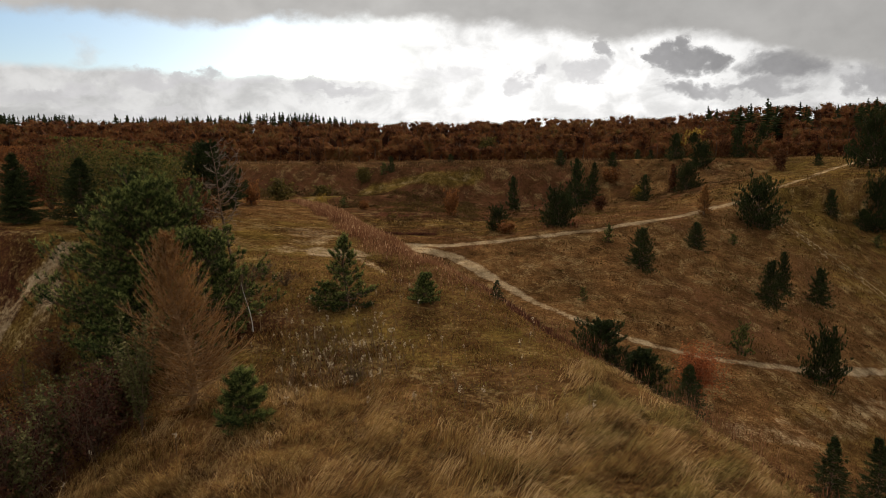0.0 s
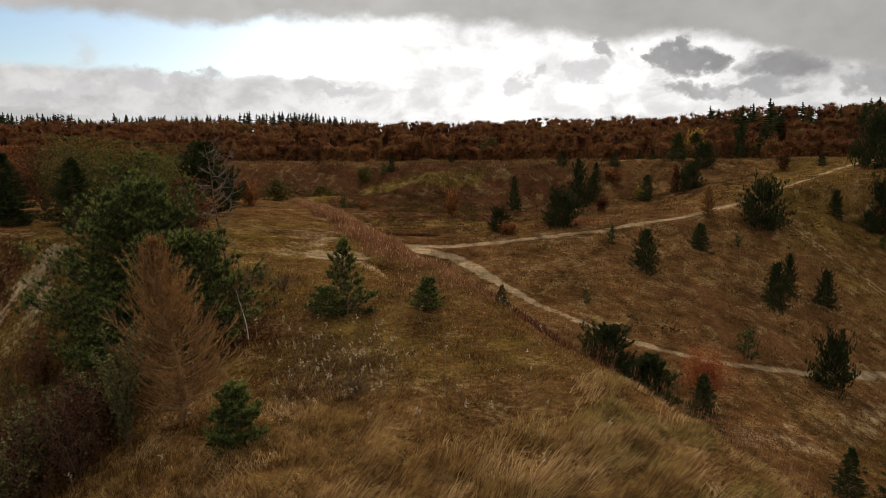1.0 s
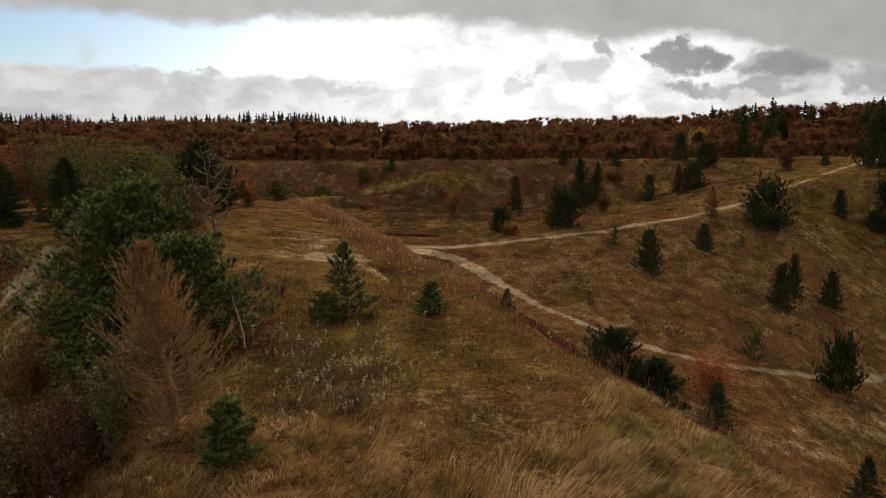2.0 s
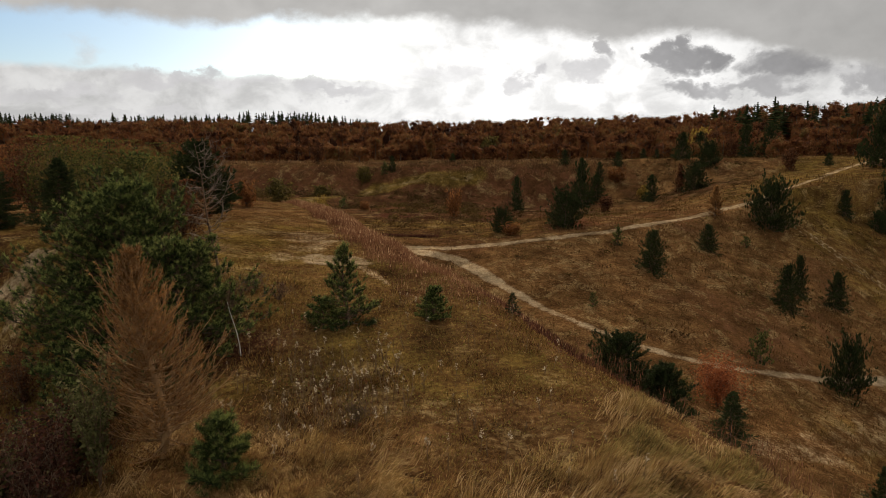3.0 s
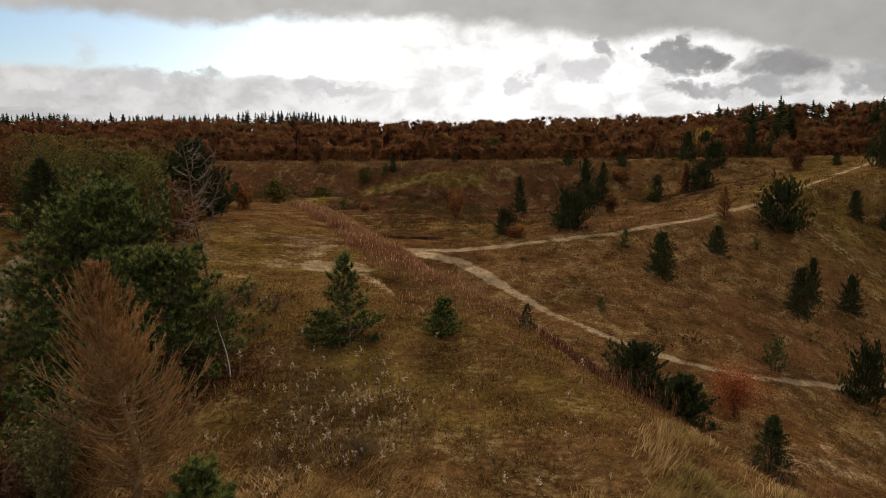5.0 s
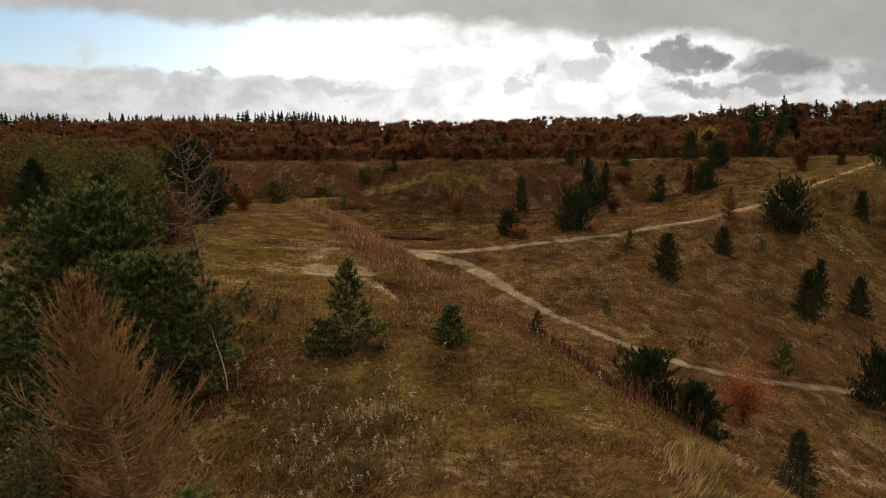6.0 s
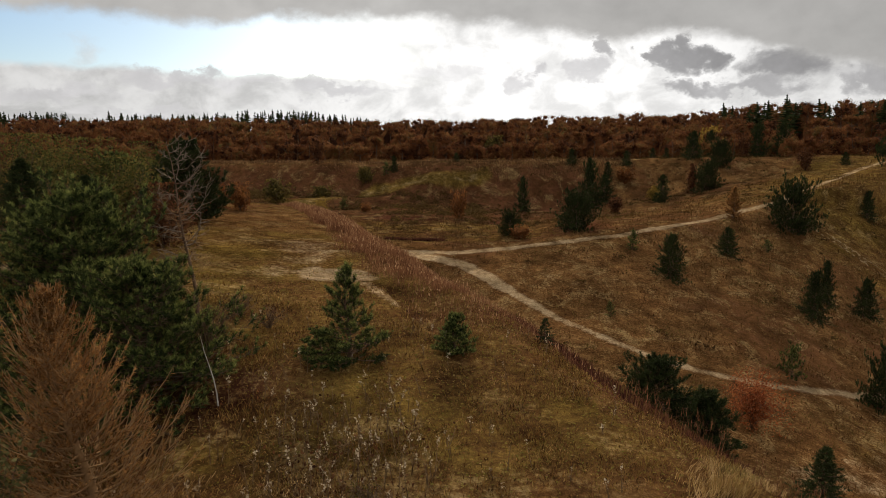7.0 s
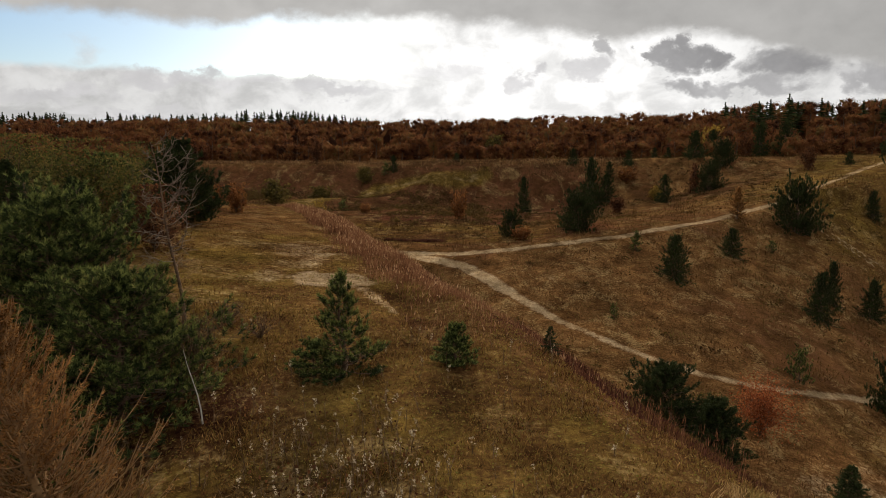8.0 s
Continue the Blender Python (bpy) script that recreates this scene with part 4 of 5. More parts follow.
family("round_pine", "rounded dark green pine on the heath", "pine tree", "pines on the slope",
       ((45.9, 91.8, 5.8, 6.4), (36.4, 57.9, 4.3, 3.7), (16.9, 92.2, 4.3, 5.6), (78.9, 117.1, 8.4, 8.4), (69.0, 100.0, 7.2, 6.2), (48.8, 127.1, 4.3, 4.8), (55.7, 137.8, 4.4, 4.8), (8.1, 93.4, 2.9, 3.4)),
       lambda e: conifer(e, 0.9, 1.3, (BARK, DARK_NEEDLE), "pine", 130, 16, 26, (0.06, 0.018), 0.01, dome=0.40))
family("pine_sapling", "small green pine sapling in brown grass", "pine tree", "saplings on the slope",
       ((29.3, 59.8, 2.5, 2.5), (21.8, 82.5, 2.1, 1.8), (39.8, 86.0, 1.2, 1.6), (15.2, 67.1, 1.3, 1.1), (66.3, 95.4, 1.7, 1.8), (-18.6, 118.3, 1.7, 2.0), (-13.1, 141.7, 2.2, 2.4)),
       lambda e: conifer(e, 1.0, 1.1, (BARK, NEEDLE, LIT_NEEDLE), "pine", 54, 7, 22, (0.10, 0.028), 0.01, dome=0.5))
for rows, mat, words in ((((12.3, 176, 6.2, 7.4), (-17.3, 139.8, 3.6, 4.6), (-30.1, 116.8, 4.4, 6.0), (-25, 131, 3.4, 6)), OLIVE_LEAF, "olive green"),
                         (((62.3, 158.7, 7.4, 7.4), (41.0, 133, 3.0, 3.2), (54, 156, 3.4, 3.6)), YELLOW_LEAF, "yellow-leaved"),
                         (((9.1, 89.1, 1.9, 3.4), (1.6, 110.6, 4.9, 3.2), (-14.4, 115.4, 1.7, 2.4), (36.5, 139.5, 3.4, 4.5), (-18.4, 60.5, 2.6, 2.2), (-20.4, 61.5, 2.2, 2.0), (-23, 64, 2.6, 2.6)), RUST_LEAF, "rusty brown"),
                         (((46.9, 129.6, 5.8, 3.2), (-28.3, 145.7, 4.8, 4.4), (68.7, 130.0, 4.6, 4.2), (64.5, 147, 5.4, 4.0), (30, 121, 3.0, 4.0)), BROWN_LEAF, "dark brown")):
    family("heath_bush", words + " bush on the autumn heath", "bush", words + " bushes", rows, lambda e: bush(e, 1.0, 0.5, (TWIG, mat), 1500, 0.10, 14, 0.3), squat=0.8)
conifer(stand("larch_tree", 38.5, 93.0, "small rust-brown larch beside the track", "larch"), 4.2, 1.3, (TWIG, LARCH_NEEDLE), "larch", 70, 8, 16, (0.2, 0.06), 0.02)

# ---- woods on the skyline ----
WOOD_LEAF = blade_material("beech_leaves", [(0.12, (0.042, 0.021, 0.013)), (0.30, (0.120, 0.052, 0.026)), (0.46, (0.205, 0.086, 0.036)), (0.57, (0.150, 0.086, 0.036)), (0.70, (0.265, 0.125, 0.050)), (0.88, (0.180, 0.140, 0.054))], 0.09, 0.3, vary=0.45, swing=1.6)


def make_woods():
    """Rows of crowns, low scrub in front and taller trees behind: stem, limbs and a cloud of leaf sprays each."""
    crown, wood = Bits(), Bits()
    for row in range(8):
        y0 = 158 + row * 10.0
        for x in np.arange(-165, 190, 4.3):
            x = x + rng.normal() * 1.4
            y = y0 + rng.normal() * 3.0 - 0.22 * max(x - 30, 0) + (8 if -60 < x < 30 else 0)
            z = ground_at(x, y)
            tall = (4.4, 6.6, 8.2, 9.6, 10.6, 11.3, 11.8, 12.0)[row] * rng.uniform(0.92, 1.07) + 3.0 * step(x, 80, 100) * min(row, 3) / 3
            wide = rng.uniform(2.3, 3.5)
            wood.tube([(x, y, z - 0.2), (x + 0.2, y, z + tall * 0.5), (x, y, z + tall * 0.88)], [0.20, 0.13, 0.04], 4)
            mid, half = np.array([x, y, z + tall - 1.7]), np.array([wide * 1.5, wide, 1.7])
            # clumps of foliage all round the stem, thickly leaved, so that crowns break up and run together
            body = np.array([x, y + 0.8, z + tall * 0.40])
            crown.lump(body, np.array([2.7, 1.0, tall * 0.45]), 0.25)
            m = 150 if row < 4 else 60
            around = unit(rng.normal(size=(m, 3)) + np.array([0, -0.7, 0.1])) * rng.uniform(0.9, 1.25, (m, 1))
            crown.leaves(body + around * np.array([2.7, 1.0, tall * 0.45]), rng.uniform(0.2, 0.42, m))
            spread = unit(rng.normal(size=(9, 3)) + np.array([0, -0.5, 0.25]))
            for n_clump, way in enumerate(spread):
                c = mid + way * half * rng.uniform(0.35, 0.62)
                if n_clump > 5:
                    c[2] = z + tall * rng.uniform(0.15, 0.6)
                r = rng.uniform(0.8, 1.4) * np.array([1.0, 0.9, 0.75])
                crown.lump(c, r * 0.5, 0.35)
                m = 92 if row < 4 else 56
                around = unit(rng.normal(size=(m, 3)) + np.array([0, -0.4, 0.35])) * rng.uniform(0.4, 1.12, (m, 1))
                crown.leaves(c + around * r, rng.uniform(0.18, 0.38, m))
            twigs_to = spread[:5] * half * 0.6
            for q in twigs_to:
                wood.tube([mid - UP * 1.5, mid + q], [0.07, 0.03], 3)
            m = 22
            twigs = unit(rng.normal(size=(m, 3)) * np.array([1, 1, 0.3]) + UP)
            wood.needles(mid + twigs * half * 0.7, unit(twigs * 0.5 + UP), rng.uniform(0.4, 0.9, m), 0.07)
            if row < 2:
                q = rng.normal(size=(110, 3)) * np.array([2.2, 1.6, 0.9])
                q[:, 2] = np.abs(q[:, 2])
                crown.leaves(np.array([x, y - 1.5, z]) + q, rng.uniform(0.25, 0.5, 110))
    root = tagged(new("far_woods"), "dense red-brown autumn beech woods along the skyline", "woods", kind="stuff")
    part("trunks", wood, TWIG, root)
    part("foliage", crown, WOOD_LEAF, root)


def make_spruce_wood():
    """Tiered narrow spruces on the skyline, in two stands."""
    crown = Bits()
    for k in range(345):
        if k < 300:
            x = -215 + k * 0.615 + rng.normal() * 1.6
            y = 262 + rng.normal() * 6
            tall = rng.uniform(13.2, 15.2) + 1.3 * step(-x, 100, 150) + 1.6 * np.exp(-((x + 68) / 24) ** 2) - 1.0 * step(x, -58, -32)
            if -150 < x < -132:
                tall *= 0.84
        else:
            x = 74 + (k - 300) * 1.35 + rng.normal() * 1.2
            y = 176 + rng.normal() * 5 - 0.15 * (x - 70)
            tall = rng.choice([12.2, 13.0, 13.8, 15.0], p=[0.3, 0.3, 0.3, 0.1]) + rng.normal() * 0.5
        z = ground_at(x, y)
        tiers, arms = 17, 9
        h = np.repeat(np.linspace(0.42, 0.97, tiers), arms) + rng.uniform(-0.012, 0.012, tiers * arms)
        az = rng.uniform(0, 2 * np.pi, tiers * arms)
        out = unit(np.stack([np.cos(az), np.sin(az), -0.35 + 0.5 * h], 1))
        at = np.stack([np.full(len(h), x), np.full(len(h), y), z + h * tall], 1)
        crown.needles(at, out, np.minimum((1 - h) * 0.44 * tall, 2.2) * rng.uniform(0.6, 1.15, len(h)) + 0.12, 0.42)
        crown.needles(np.array([[x, y, z + tall * 0.86]] * 2), np.stack([UP, UP]), [tall * 0.14] * 2, [0.4] * 2)
    root = tagged(new("spruce_wood"), "dark spruce tops standing above the beech woods", "woods", kind="stuff")
    part("foliage", crown, DARK_NEEDLE, root)


make_woods()
make_spruce_wood()

# ---- grasses ----
TAWNY = blade_material("tawny_grass", [(0.12, (0.045, 0.026, 0.012)), (0.32, (0.155, 0.090, 0.036)), (0.5, (0.33, 0.205, 0.078)), (0.64, (0.26, 0.19, 0.062)), (0.85, (0.60, 0.45, 0.21))], 1.1, 0.35)
FRESH = blade_material("yellow_green_grass", [(0.12, (0.045, 0.034, 0.012)), (0.35, (0.135, 0.108, 0.034)), (0.55, (0.24, 0.20, 0.066)), (0.85, (0.50, 0.42, 0.18))], 1.1, 0.35)
TURF = blade_material("turf_grass", [(0.05, (0.037, 0.021, 0.009)), (0.3, (0.126, 0.067, 0.025)), (0.5, (0.221, 0.130, 0.046)), (0.72, (0.168, 0.144, 0.034)), (0.97, (0.462, 0.307, 0.133))], 1.3, 0.25, vary=0.9)
REED = blade_material("reed_grass", [(0.05, (0.085, 0.040, 0.023)), (0.4, (0.180, 0.093, 0.052)), (0.7, (0.260, 0.147, 0.083)), (0.95, (0.420, 0.294, 0.173))], 0.5, 0.3)
SLOPE_GRASS = blade_material("slope_grass", [(0.2, (0.056, 0.030, 0.012)), (0.38, (0.108, 0.061, 0.023)), (0.52, (0.138, 0.084, 0.031)), (0.66, (0.120, 0.098, 0.031)), (0.85, (0.21, 0.155, 0.065))], 0.10, 0.18, vary=0.35)
WEED_STALK = plain_material("weed_stalks", (0.10, 0.058, 0.026), (0.26, 0.165, 0.08), 4.0)
FLUFF = plain_material("seed_fluff", (0.38, 0.285, 0.18), (0.64, 0.52, 0.35), 30.0)


def scatter(n, x0, x1, y0, y1, density):
    """About n plan points, as thick as density (0 to 1) says."""
    x, y = rng.uniform(x0, x1, n), rng.uniform(y0, y1, n)
    keep = rng.uniform(size=n) < density(x, y)
    return x[keep], y[keep]


def on_ground(x, y):
    return np.stack([x, y, height(x, y) - 0.02], 1)


def stuff(name, bits, mat, label):
    return tagged(new(name, bits.mesh(name, mat)), label, "grass", kind="stuff")


def inside(x, y):
    return step(spur_right(y) + 1.6 - x, 0, 0.8) * step(x - spur_left(y) + 1.4, 0, 0.8)


def tall_zone(x, y):
    limit = np.interp(x, [-8, -5, -3, -1, 1, 3, 4.5, 7], [18.6, 18, 16.8, 15, 13.8, 15.4, 19.5, 22]) + 3.4 * (fbm(x / 2.2, y / 2.2, 41) - 0.5)
    return step(limit - y, -2.6, 1.4)


def make_tall_grass():
    b, fresh = Bits(), Bits()
    x, y = scatter(400000, -9.5, 9.5, 5.5, 26, lambda x, y: inside(x, y) * tall_zone(x, y) * (0.06 + 0.94 * step(fbm(x / 0.7, y / 0.7, 43), 0.38, 0.62)))
    n = len(x)
    swirl = -0.5 + 3.0 * (fbm(x / 4.5, y / 4.5, 45) - 0.5) + 3.4 * (fbm(x / 1.1, y / 1.1, 46) - 0.5)
    laid = 0.75 + 0.75 * fbm(x / 2.2, y / 2.2, 47)
    tuft = 0.4 + 1.0 * step(fbm(x / 0.55, y / 0.8, 49), 0.3, 0.7)
    long = rng.uniform(0.36, 0.76, n) * tuft * (0.4 + 0.6 * tall_zone(x, y)) * (1 - 0.6 * step(x - spur_right(y), -1.6, 0.2))
    wide, az, lean = rng.uniform(0.007, 0.014, n), swirl + rng.normal(size=n) * 0.5, laid + rng.normal(size=n) * 0.28
    at = on_ground(x, y)
    east = rng.uniform(size=n) < 0.75 * step(x + 5.0 * (fbm(x / 2, y / 2, 44) - 0.5), -0.5, 3.5) * step(fbm(x / 1.4, y / 1.4, 42), 0.3, 0.6) + 0.06
    for bits, k in ((b, ~east), (fresh, east)):
        bits.blades(at[k], long[k], wide[k], az[k], lean[k])
    stuff("green_grass", fresh, FRESH, "tall yellow-green grass laid by the wind")
    stuff("tall_grass", b, TAWNY, "tall tawny wind-laid autumn grass on the hilltop")


STRAW = blade_material("pale_straw", [(0.1, (0.26, 0.175, 0.075)), (0.5, (0.44, 0.32, 0.155)), (0.9, (0.66, 0.52, 0.29))], 0.9, 0.35)


def make_straw():
    b = Bits()
    x, y = scatter(70000, -9, 9, 5.5, 25, lambda x, y: inside(x, y) * tall_zone(x, y) * step(fbm(x / 0.9, y / 0.9, 48), 0.42, 0.66))
    n = len(x)
    swirl = -0.5 + 3.0 * (fbm(x / 4.5, y / 4.5, 45) - 0.5) + 3.4 * (fbm(x / 1.1, y / 1.1, 46) - 0.5)
    b.blades(on_ground(x, y), rng.uniform(0.5, 0.95, n) * (0.4 + 0.6 * tall_zone(x, y)) * (1 - 0.6 * step(x - spur_right(y), -1.6, 0.2)), rng.uniform(0.007, 0.014, n), swirl + rng.normal(size=n) * 0.5, 0.8 + 0.6 * fbm(x / 2.2, y / 2.2, 47) + rng.normal(size=n) * 0.15)
    stuff("pale_straw", b, STRAW, "pale straw-coloured blades among the tawny grass")


def make_turf():
    b = Bits()
    bare = lambda x, y: 1 - 0.93 * sand_mask(x, y)
    x, y = scatter(225000, -16, 8, 11, 34, lambda x, y: inside(x, y) * (1 - 0.7 * tall_zone(x, y)) * (0.12 + 0.88 * step(fbm(x / 1.3, y / 1.3, 51), 0.35, 0.65)) * bare(x, y) * (0.4 + 0.6 * step(30 - y, -4, 6)))
    n = len(x)
    long = 0.07 + 0.22 * fbm(x / 1.2, y / 1.2, 52) ** 2
    b.blades(on_ground(x, y), long * rng.uniform(0.6, 1.5, n), 0.016 + 0.0005 * np.clip(y - 15, 0, 30), rng.uniform(0, 6.3, n), rng.uniform(0.4, 1.3, n))
    x, y = scatter(70000, -34, 1, 33, 84, lambda x, y: (x < spur_right(y) + 0.5) * bare(x, y) * 0.8)
    n = len(x)
    b.blades(on_ground(x, y), rng.uniform(0.05, 0.16, n), 0.03, rng.uniform(0, 6.3, n), rng.uniform(0.5, 1.3, n))
    stuff("turf", b, TURF, "short mossy green and brown turf on the hilltop")


def make_reeds():
    b, tips = Bits(), Bits()
    x, y = scatter(460000, -24, 6, 24, 84, lambda x, y: step(x - spur_right(y) + 2.0 * (fbm(x / 2.4, y / 2.4, 66) - 0.5), -3.6, -1.8) * step(5.4 - (x - spur_right(y)), 0, 4.0) * step(y, 25, 34) * (0.15 + 0.85 * step(fbm(x / 1.5, y / 1.5, 61), 0.3, 0.6)) * (0.5 + 0.5 * step(y, 34, 60)))
    n = len(x)
    tall = rng.uniform(0.18, 0.60, n) * (0.45 + 1.1 * fbm(x / 1.6, y / 1.6, 67)) * (0.5 + 0.5 * step(y, 26, 36)) * (1 - 0.45 * step(x - spur_right(y), 0.2, 2.5))
    at = on_ground(x, y)
    b.blades(at, tall, 0.010 + 0.00035 * np.clip(y - 15, 0, 60), rng.normal(size=n) * 0.7, rng.uniform(0.05, 0.5, n))
    k = rng.uniform(size=n) < 0.07
    top = at[k] + UP * tall[k][:, None] * 0.86
    tips.needles(top, unit(UP + rng.normal(size=top.shape) * 0.25), rng.uniform(0.12, 0.26, len(top)), 0.035 + 0.0006 * np.clip(y[k] - 15, 0, 60))
    stuff("reed_grass", b, REED, "red-brown reed grass along the brow of the hill")
    stuff("reed_plumes", tips, REED_PLUME, "pale seed plumes on the reed grass")


REED_PLUME = blade_material("reed_plumes", [(0.1, (0.220, 0.126, 0.068)), (0.5, (0.360, 0.233, 0.136)), (0.9, (0.550, 0.417, 0.272))], 0.8, 0.3)


def make_edge_plumes():
    b = Bits()
    x, y = scatter(2600, 4, 10, 9, 24, lambda x, y: step(x - spur_right(y), -0.3, 0.2) * step(1.7 - (x - spur_right(y)), 0, 0.6) * step(fbm(x / 1.2, y / 1.2, 63), 0.35, 0.6))
    n = len(x)
    at = on_ground(x, y)
    tall = rng.uniform(0.5, 1.0, n)
    b.blades(at, tall, 0.008, rng.normal(size=n) * 0.6, rng.uniform(0.05, 0.35, n))
    b.needles(at + UP * tall[:, None] * 0.8, unit(UP + rng.normal(size=(n, 3)) * 0.15), rng.uniform(0.14, 0.28, n), 0.02)
    stuff("plume_grass", b, REED, "upright pink-brown plume grass on the edge of the hill")


def make_slope_grass():
    b = Bits()
    x, y = scatter(90000, -30, 82, 42, 112, lambda x, y: (x - spur_right(y) > 3) * (1 - 0.97 * sand_mask(x, y)) * step(line_distance(LOWER, x, y), 0.9, 2.4) * step(line_distance(UPPER, x, y), 1.0, 2.0) * (0.3 + 0.7 * step(fbm(x / 4, y / 4, 71), 0.3, 0.65)) * step(112 - y, 0, 15) * np.clip(55 / np.hypot(x, y), 0.35, 1))
    n = len(x)
    d = np.hypot(x, y)
    b.blades(on_ground(x, y), rng.uniform(0.12, 0.38, n) * (0.7 + fbm(x / 3, y / 3, 73)), 0.0010 * d, rng.uniform(0, 6.3, n), rng.uniform(0.3, 1.2, n))
    x, y = scatter(30000, -60, 100, 100, 165, lambda x, y: (1 - 0.97 * sand_mask(x, y)) * step(fbm(x / 6, y / 6, 75), 0.3, 0.6))
    n = len(x)
    b.blades(on_ground(x, y), rng.uniform(0.25, 0.6, n), 0.09, rng.uniform(0, 6.3, n), rng.uniform(0.3, 1.1, n))
    x, y = scatter(45000, 4, 40, 16, 50, lambda x, y: (x - spur_right(y) > 2.5) * (1 - 0.95 * sand_mask(x, y)) * step(fbm(x / 3, y / 3, 77), 0.3, 0.6))
    n = len(x)
    b.blades(on_ground(x, y), rng.uniform(0.15, 0.45, n), 0.025, rng.uniform(0, 6.3, n), rng.uniform(0.3, 1.1, n))
    x, y = scatter(40000, -24, -7, 8, 30, lambda x, y: step(spur_left(y) - x, -0.5, 0.8) * (1 - sand_mask(x, y)) * step(fbm(x / 2, y / 2, 78), 0.25, 0.55))
    n = len(x)
    b.blades(on_ground(x, y), rng.uniform(0.25, 0.7, n), 0.018, rng.uniform(0, 6.3, n), rng.uniform(0.2, 1.0, n))
    stuff("slope_grass", b, SLOPE_GRASS, "rough brown grass over the valley slopes")


def make_weeds():
    """Stiff dried stalks with upright tufts of white seed fluff, thickest in one patch, over dark dead leaves."""
    stalks, heads, under = Bits(), Bits(), Bits()
    thick = lambda x, y: np.clip(np.exp(-((x + 3.5) / 1.7) ** 2 - ((y - 19.9) / 2.3) ** 2) * (0.35 + 1.3 * step(fbm(x / 0.8, y / 0.8, 97), 0.35, 0.65)), 0, 1)
    x, y = scatter(3900, -9, 4, 13, 29, lambda x, y: np.clip(thick(x, y) + 0.035 * inside(x, y), 0, 1))
    at = on_ground(x, y)
    tall = rng.uniform(0.3, 0.85, len(x))
    lean = unit(UP + rng.normal(size=at.shape) * np.array([0.16, 0.16, 0]))
    for k in range(3):
        stalks.needles(at, lean, tall, 0.026)
    for k in range(8):
        stalks.needles(at + lean * tall[:, None] * rng.uniform(0.15, 0.85, (len(x), 1)), unit(rng.normal(size=at.shape) + UP * 0.6), rng.uniform(0.06, 0.15, len(x)), 0.024)
    some = rng.uniform(size=len(x)) < 0.5
    top, way = (at + lean * tall[:, None])[some], lean[some]
    size = rng.uniform(0.5, 1.1, (len(top), 1))
    for k in range(13):
        heads.leaves(top - way * rng.uniform(-0.02, 0.17, (len(top), 1)) * size + rng.normal(size=top.shape) * 0.02 * size, rng.uniform(0.035, 0.075, len(top)) * size[:, 0], -0.5)
    x, y = scatter(9000, -9, 2, 14, 27, lambda x, y: 0.8 * thick(x, y))
    under.leaves(on_ground(x, y) + UP * rng.uniform(0.03, 0.3, (len(x), 1)), rng.uniform(0.05, 0.12, len(x)))
    stuff("dried_weeds", stalks, WEED_STALK, "dried brown weed stalks on the hilltop")
    stuff("seed_heads", heads, FLUFF, "white fluffy seed heads on dried weeds")
    stuff("dead_leaves", under, BROWN_LEAF, "dark dead leaves beneath the dried weeds")


make_tall_grass()
make_straw()
make_turf()
make_reeds()
make_edge_plumes()
make_slope_grass()
make_weeds()

LITTER = blade_material("ground_litter", [(0.05, (0.11, 0.062, 0.026)), (0.35, (0.19, 0.105, 0.042)), (0.55, (0.15, 0.15, 0.035)), (0.75, (0.20, 0.165, 0.045)), (0.97, (0.38, 0.28, 0.15))], 1.0, 0.3)
HEATH_LEAF = blade_material("heath_leaves", [(0.05, (0.03, 0.020, 0.010)), (0.4, (0.075, 0.046, 0.02)), (0.65, (0.09, 0.075, 0.022)), (0.95, (0.20, 0.12, 0.05))], 0.12, 0.25, vary=0.5)
HEATHER = blade_material("heather_and_shade", [(0.05, (0.028, 0.012, 0.010)), (0.5, (0.085, 0.036, 0.026)), (0.95, (0.17, 0.085, 0.055))], 0.4, 0.2)


def make_litter():
    b = Bits()
    x, y = scatter(60000, -15, 7, 10, 38, lambda x, y: inside(x, y) * (1 - 0.8 * tall_zone(x, y)) * (1 - 0.8 * sand_mask(x, y)) * (0.2 + 0.8 * step(fbm(x / 0.9, y / 0.9, 91), 0.4, 0.6)))
    at = on_ground(x, y) + UP * 0.025 + rng.normal(size=(len(x), 3)) * 0.01
    b.leaves(at, rng.uniform(0.04, 0.11, len(x)), 0.0, 0.2)
    stuff("ground_litter", b, LITTER, "fallen leaves and small herbs in the turf")


def make_heather():
    b = Bits()
    x, y = scatter(110000, -16, 24, 17, 78, lambda x, y: step(x - spur_right(y), 0.6, 1.8) * step(12 - (x - spur_right(y)), 0, 5) * step(line_distance(LOWER, x, y), 0.8, 2) * step(fbm(x / 2.2, y / 2.2, 93), 0.3, 0.6))
    n = len(x)
    b.blades(on_ground(x, y), rng.uniform(0.12, 0.42, n), 0.012 + 0.0006 * y, rng.uniform(0, 6.3, n), rng.uniform(0.1, 0.9, n))
    # a row of dark blades that draws the shadow line of the small scarp
    x, y = scatter(5000, -14, 0, 90.4, 92.4, lambda x, y: step(x, -13, -9) * step(-x, 0.5, 3) * step(fbm(x / 1.5, y, 94), 0.25, 0.5))
    b.blades(on_ground(x, y), rng.uniform(0.25, 0.6, len(x)), 0.07, rng.uniform(0, 6.3, len(x)), rng.uniform(0.1, 0.9, len(x)))
    stuff("heather_and_shade", b, HEATHER, "dark red-brown dead heather on the steep flank, and a dark row standing for a scarp's shade")


VERGE = blade_material("pale_verge_grass", [(0.2, (0.07, 0.042, 0.022)), (0.5, (0.16, 0.10, 0.052)), (0.8, (0.32, 0.225, 0.125))], 0.3, 0.3, vary=0.5)


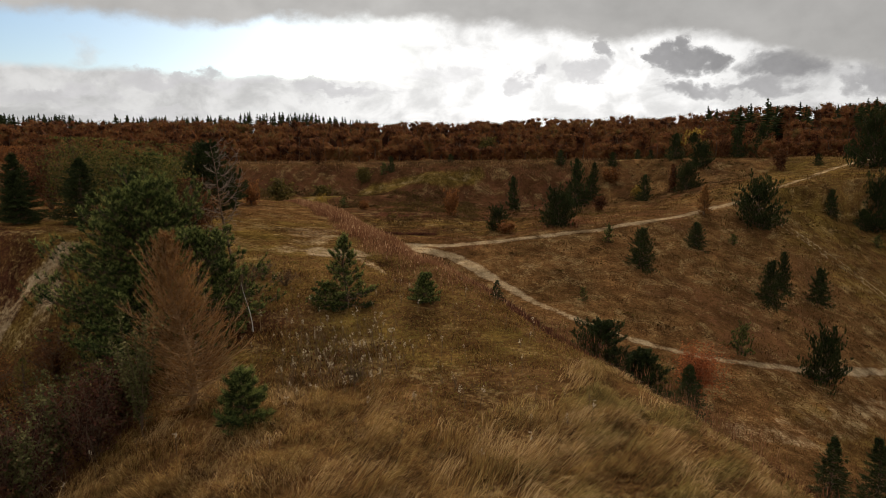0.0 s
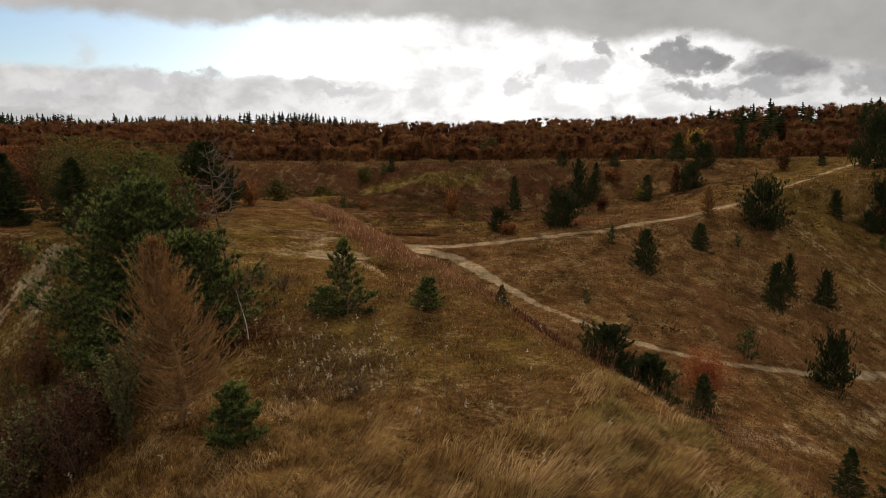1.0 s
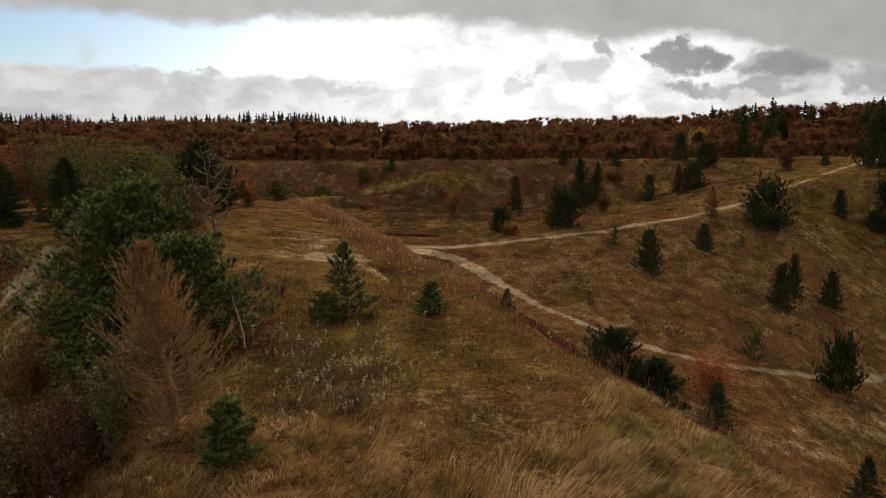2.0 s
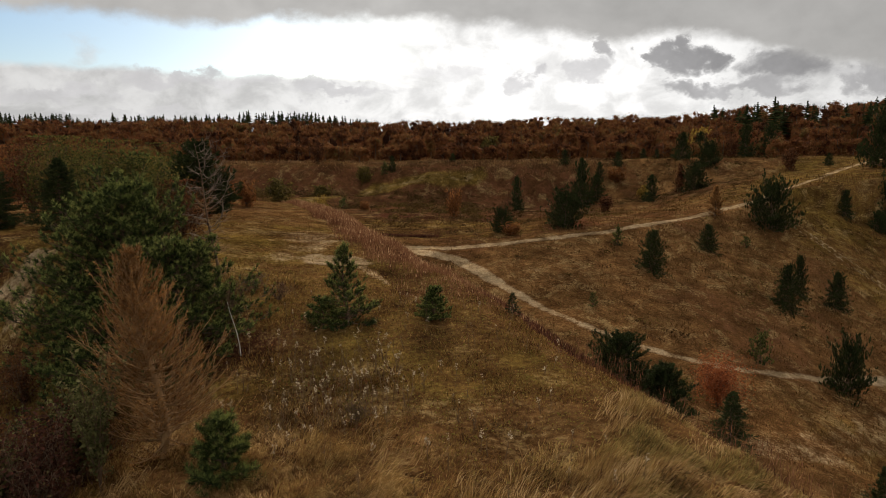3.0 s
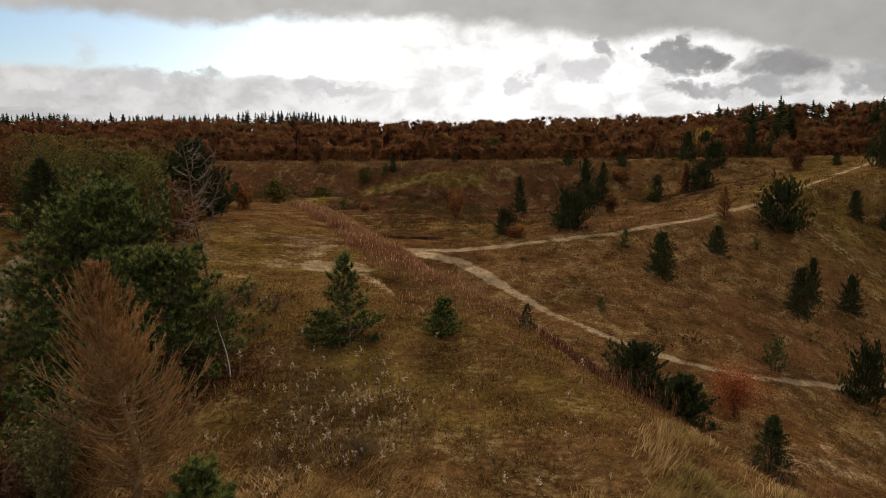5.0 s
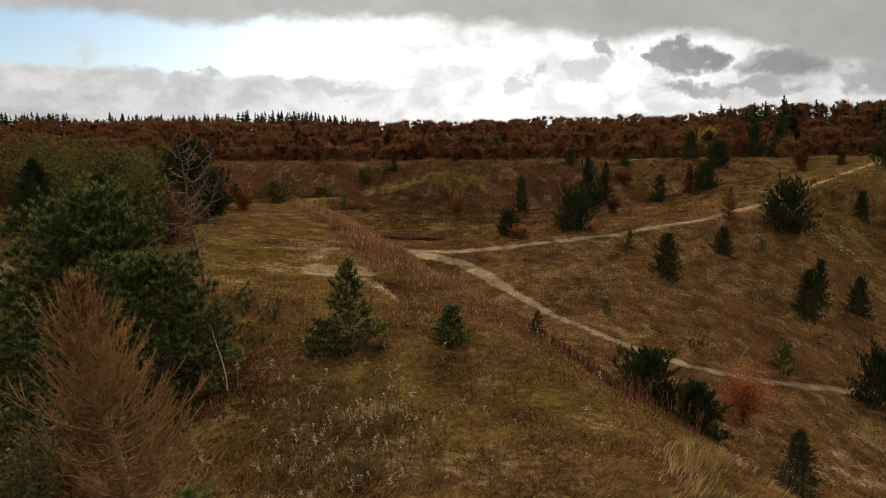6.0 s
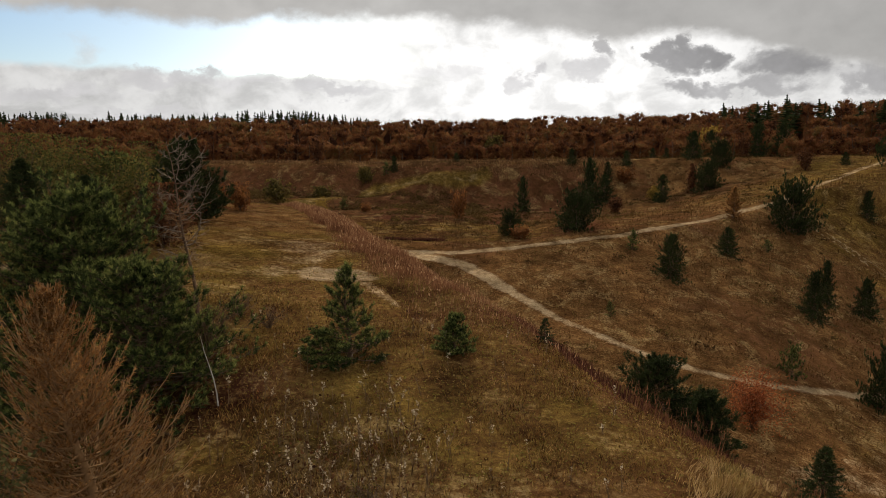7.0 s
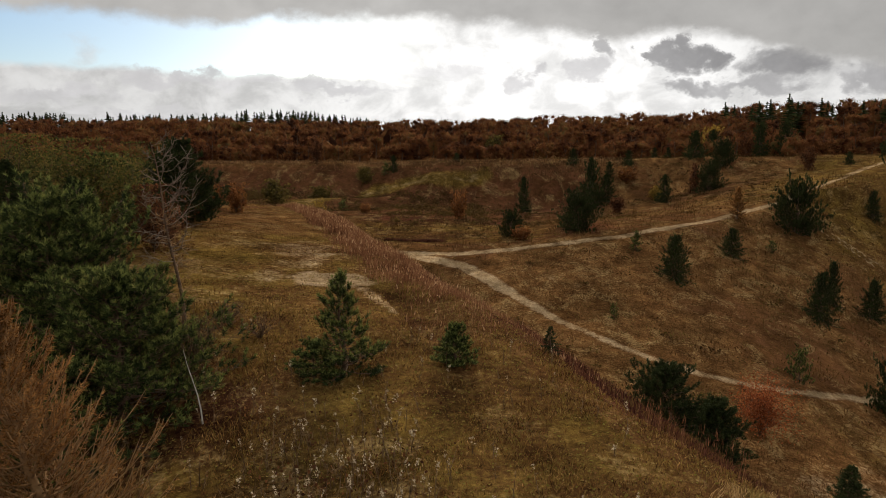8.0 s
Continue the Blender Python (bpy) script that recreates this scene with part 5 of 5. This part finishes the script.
def make_verge():
    """Tall pale grass along the edge of the plateau and the banks of the upper track."""
    b = Bits()
    x, y = scatter(26000, -62, 40, 141, 153, lambda x, y: np.exp(-((y - 146.5 + 0.05 * x) / 3.2) ** 2) * (0.25 + 0.75 * step(fbm(x / 5, y / 3, 98), 0.3, 0.6)))
    b.blades(on_ground(x, y), rng.uniform(0.3, 0.8, len(x)), 0.10, rng.uniform(0, 6.3, len(x)), rng.uniform(0.2, 0.9, len(x)))
    x, y = scatter(9000, -30, 82, 80, 130, lambda x, y: np.exp(-((line_distance(UPPER, x, y) - 2.4) / 0.9) ** 2) * step(fbm(x / 4, y / 4, 99), 0.35, 0.6))
    b.blades(on_ground(x, y), rng.uniform(0.2, 0.5, len(x)), 0.07, rng.uniform(0, 6.3, len(x)), rng.uniform(0.2, 0.9, len(x)))
    stuff("verge_grass", b, VERGE, "pale dry grass along the plateau edge and the track")


def make_dwarf_shrubs():
    b = Bits()
    x, y = scatter(4600, -60, 80, 46, 152, lambda x, y: (x - spur_right(y) > 6) * (0.25 + 0.75 * step(y, 96, 110)) * step(line_distance(UPPER, x, y), 2, 4) * step(line_distance(LOWER, x, y), 2, 4) * step(fbm(x / 12, y / 12, 95), 0.35, 0.6))
    for px, py in zip(x, y):
        size = rng.uniform(0.12, 0.6)
        k = 30
        q = rng.normal(size=(k, 3)) * np.array([size, size, size * 0.45])
        q[:, 2] = np.abs(q[:, 2])
        b.leaves(np.array([px, py, ground_at(px, py)]) + q, rng.uniform(0.12, 0.3, k))
    x, y = scatter(1500, -62, 6, 106, 137, lambda x, y: step(line_distance(RIDGE, x, y), 1.5, 3.0) * step(fbm(x / 7, y / 5, 96), 0.38, 0.6))
    for px, py in zip(x, y):
        size = rng.uniform(0.35, 0.95)
        q = rng.normal(size=(44, 3)) * np.array([size, size, size * 0.5])
        q[:, 2] = np.abs(q[:, 2])
        b.leaves(np.array([px, py, ground_at(px, py)]) + q, rng.uniform(0.16, 0.36, 44))
    stuff("dwarf_shrubs", b, HEATH_LEAF, "scattered low brown and olive shrubs on the heath")


make_litter()
make_heather()
make_verge()
make_dwarf_shrubs()


# ---- small plants on the spur ----
TWIGGY = ((-7.0, 27.6, 0.8, 0.7, BROWN_LEAF, "low red-brown twiggy shrub on the turf"), (-8.2, 28.4, 0.9, 0.8, BROWN_LEAF, "low dark brown twiggy shrub on the turf"),
          (-2.6, 18.2, 0.6, 0.45, OLIVE_LEAF, "knee-high green herb clump among dried weeds"))
for x, y, tall, wide, mat, words in TWIGGY:
    bush(stand("twiggy_shrub", x, y, words, "bush", turn=x * 90), tall, wide, (TWIG, mat), 420, 0.05, 22, 0.3)


def birch_sapling(tree):
    """A thin leaning white stem with a few bare twigs."""
    wood = Bits()
    u = np.linspace(0, 1, 6)
    line = np.stack([-0.35 * u + 0.05 * np.sin(u * 5), 0.1 * u, 1.9 * u], 1)
    wood.tube(line, 0.018 * (1 - u) + 0.005, 5)
    part("stem", wood, BIRCH, tree, "thin white leaning stem", smooth=True)
    twigs = Bits()
    for s in np.linspace(0.4, 1.0, 14):
        q = np.array([np.interp(s, u, line[:, i]) for i in range(3)])
        way = unit(rng.normal(size=3) + UP * 0.8) * rng.uniform(0.2, 0.5)
        twigs.tube([q, q + way * 0.5, q + way], [0.006, 0.005, 0.003], 3)
    part("twig_spray", twigs, TWIG, tree, smooth=True)


BIRCH = plain_material("birch_bark", (0.25, 0.22, 0.18), (0.6, 0.56, 0.5), 8.0)
birch_sapling(stand("birch_sapling", -7.0, 22.6, "thin leaning white birch sapling beside a pine", "sapling"))
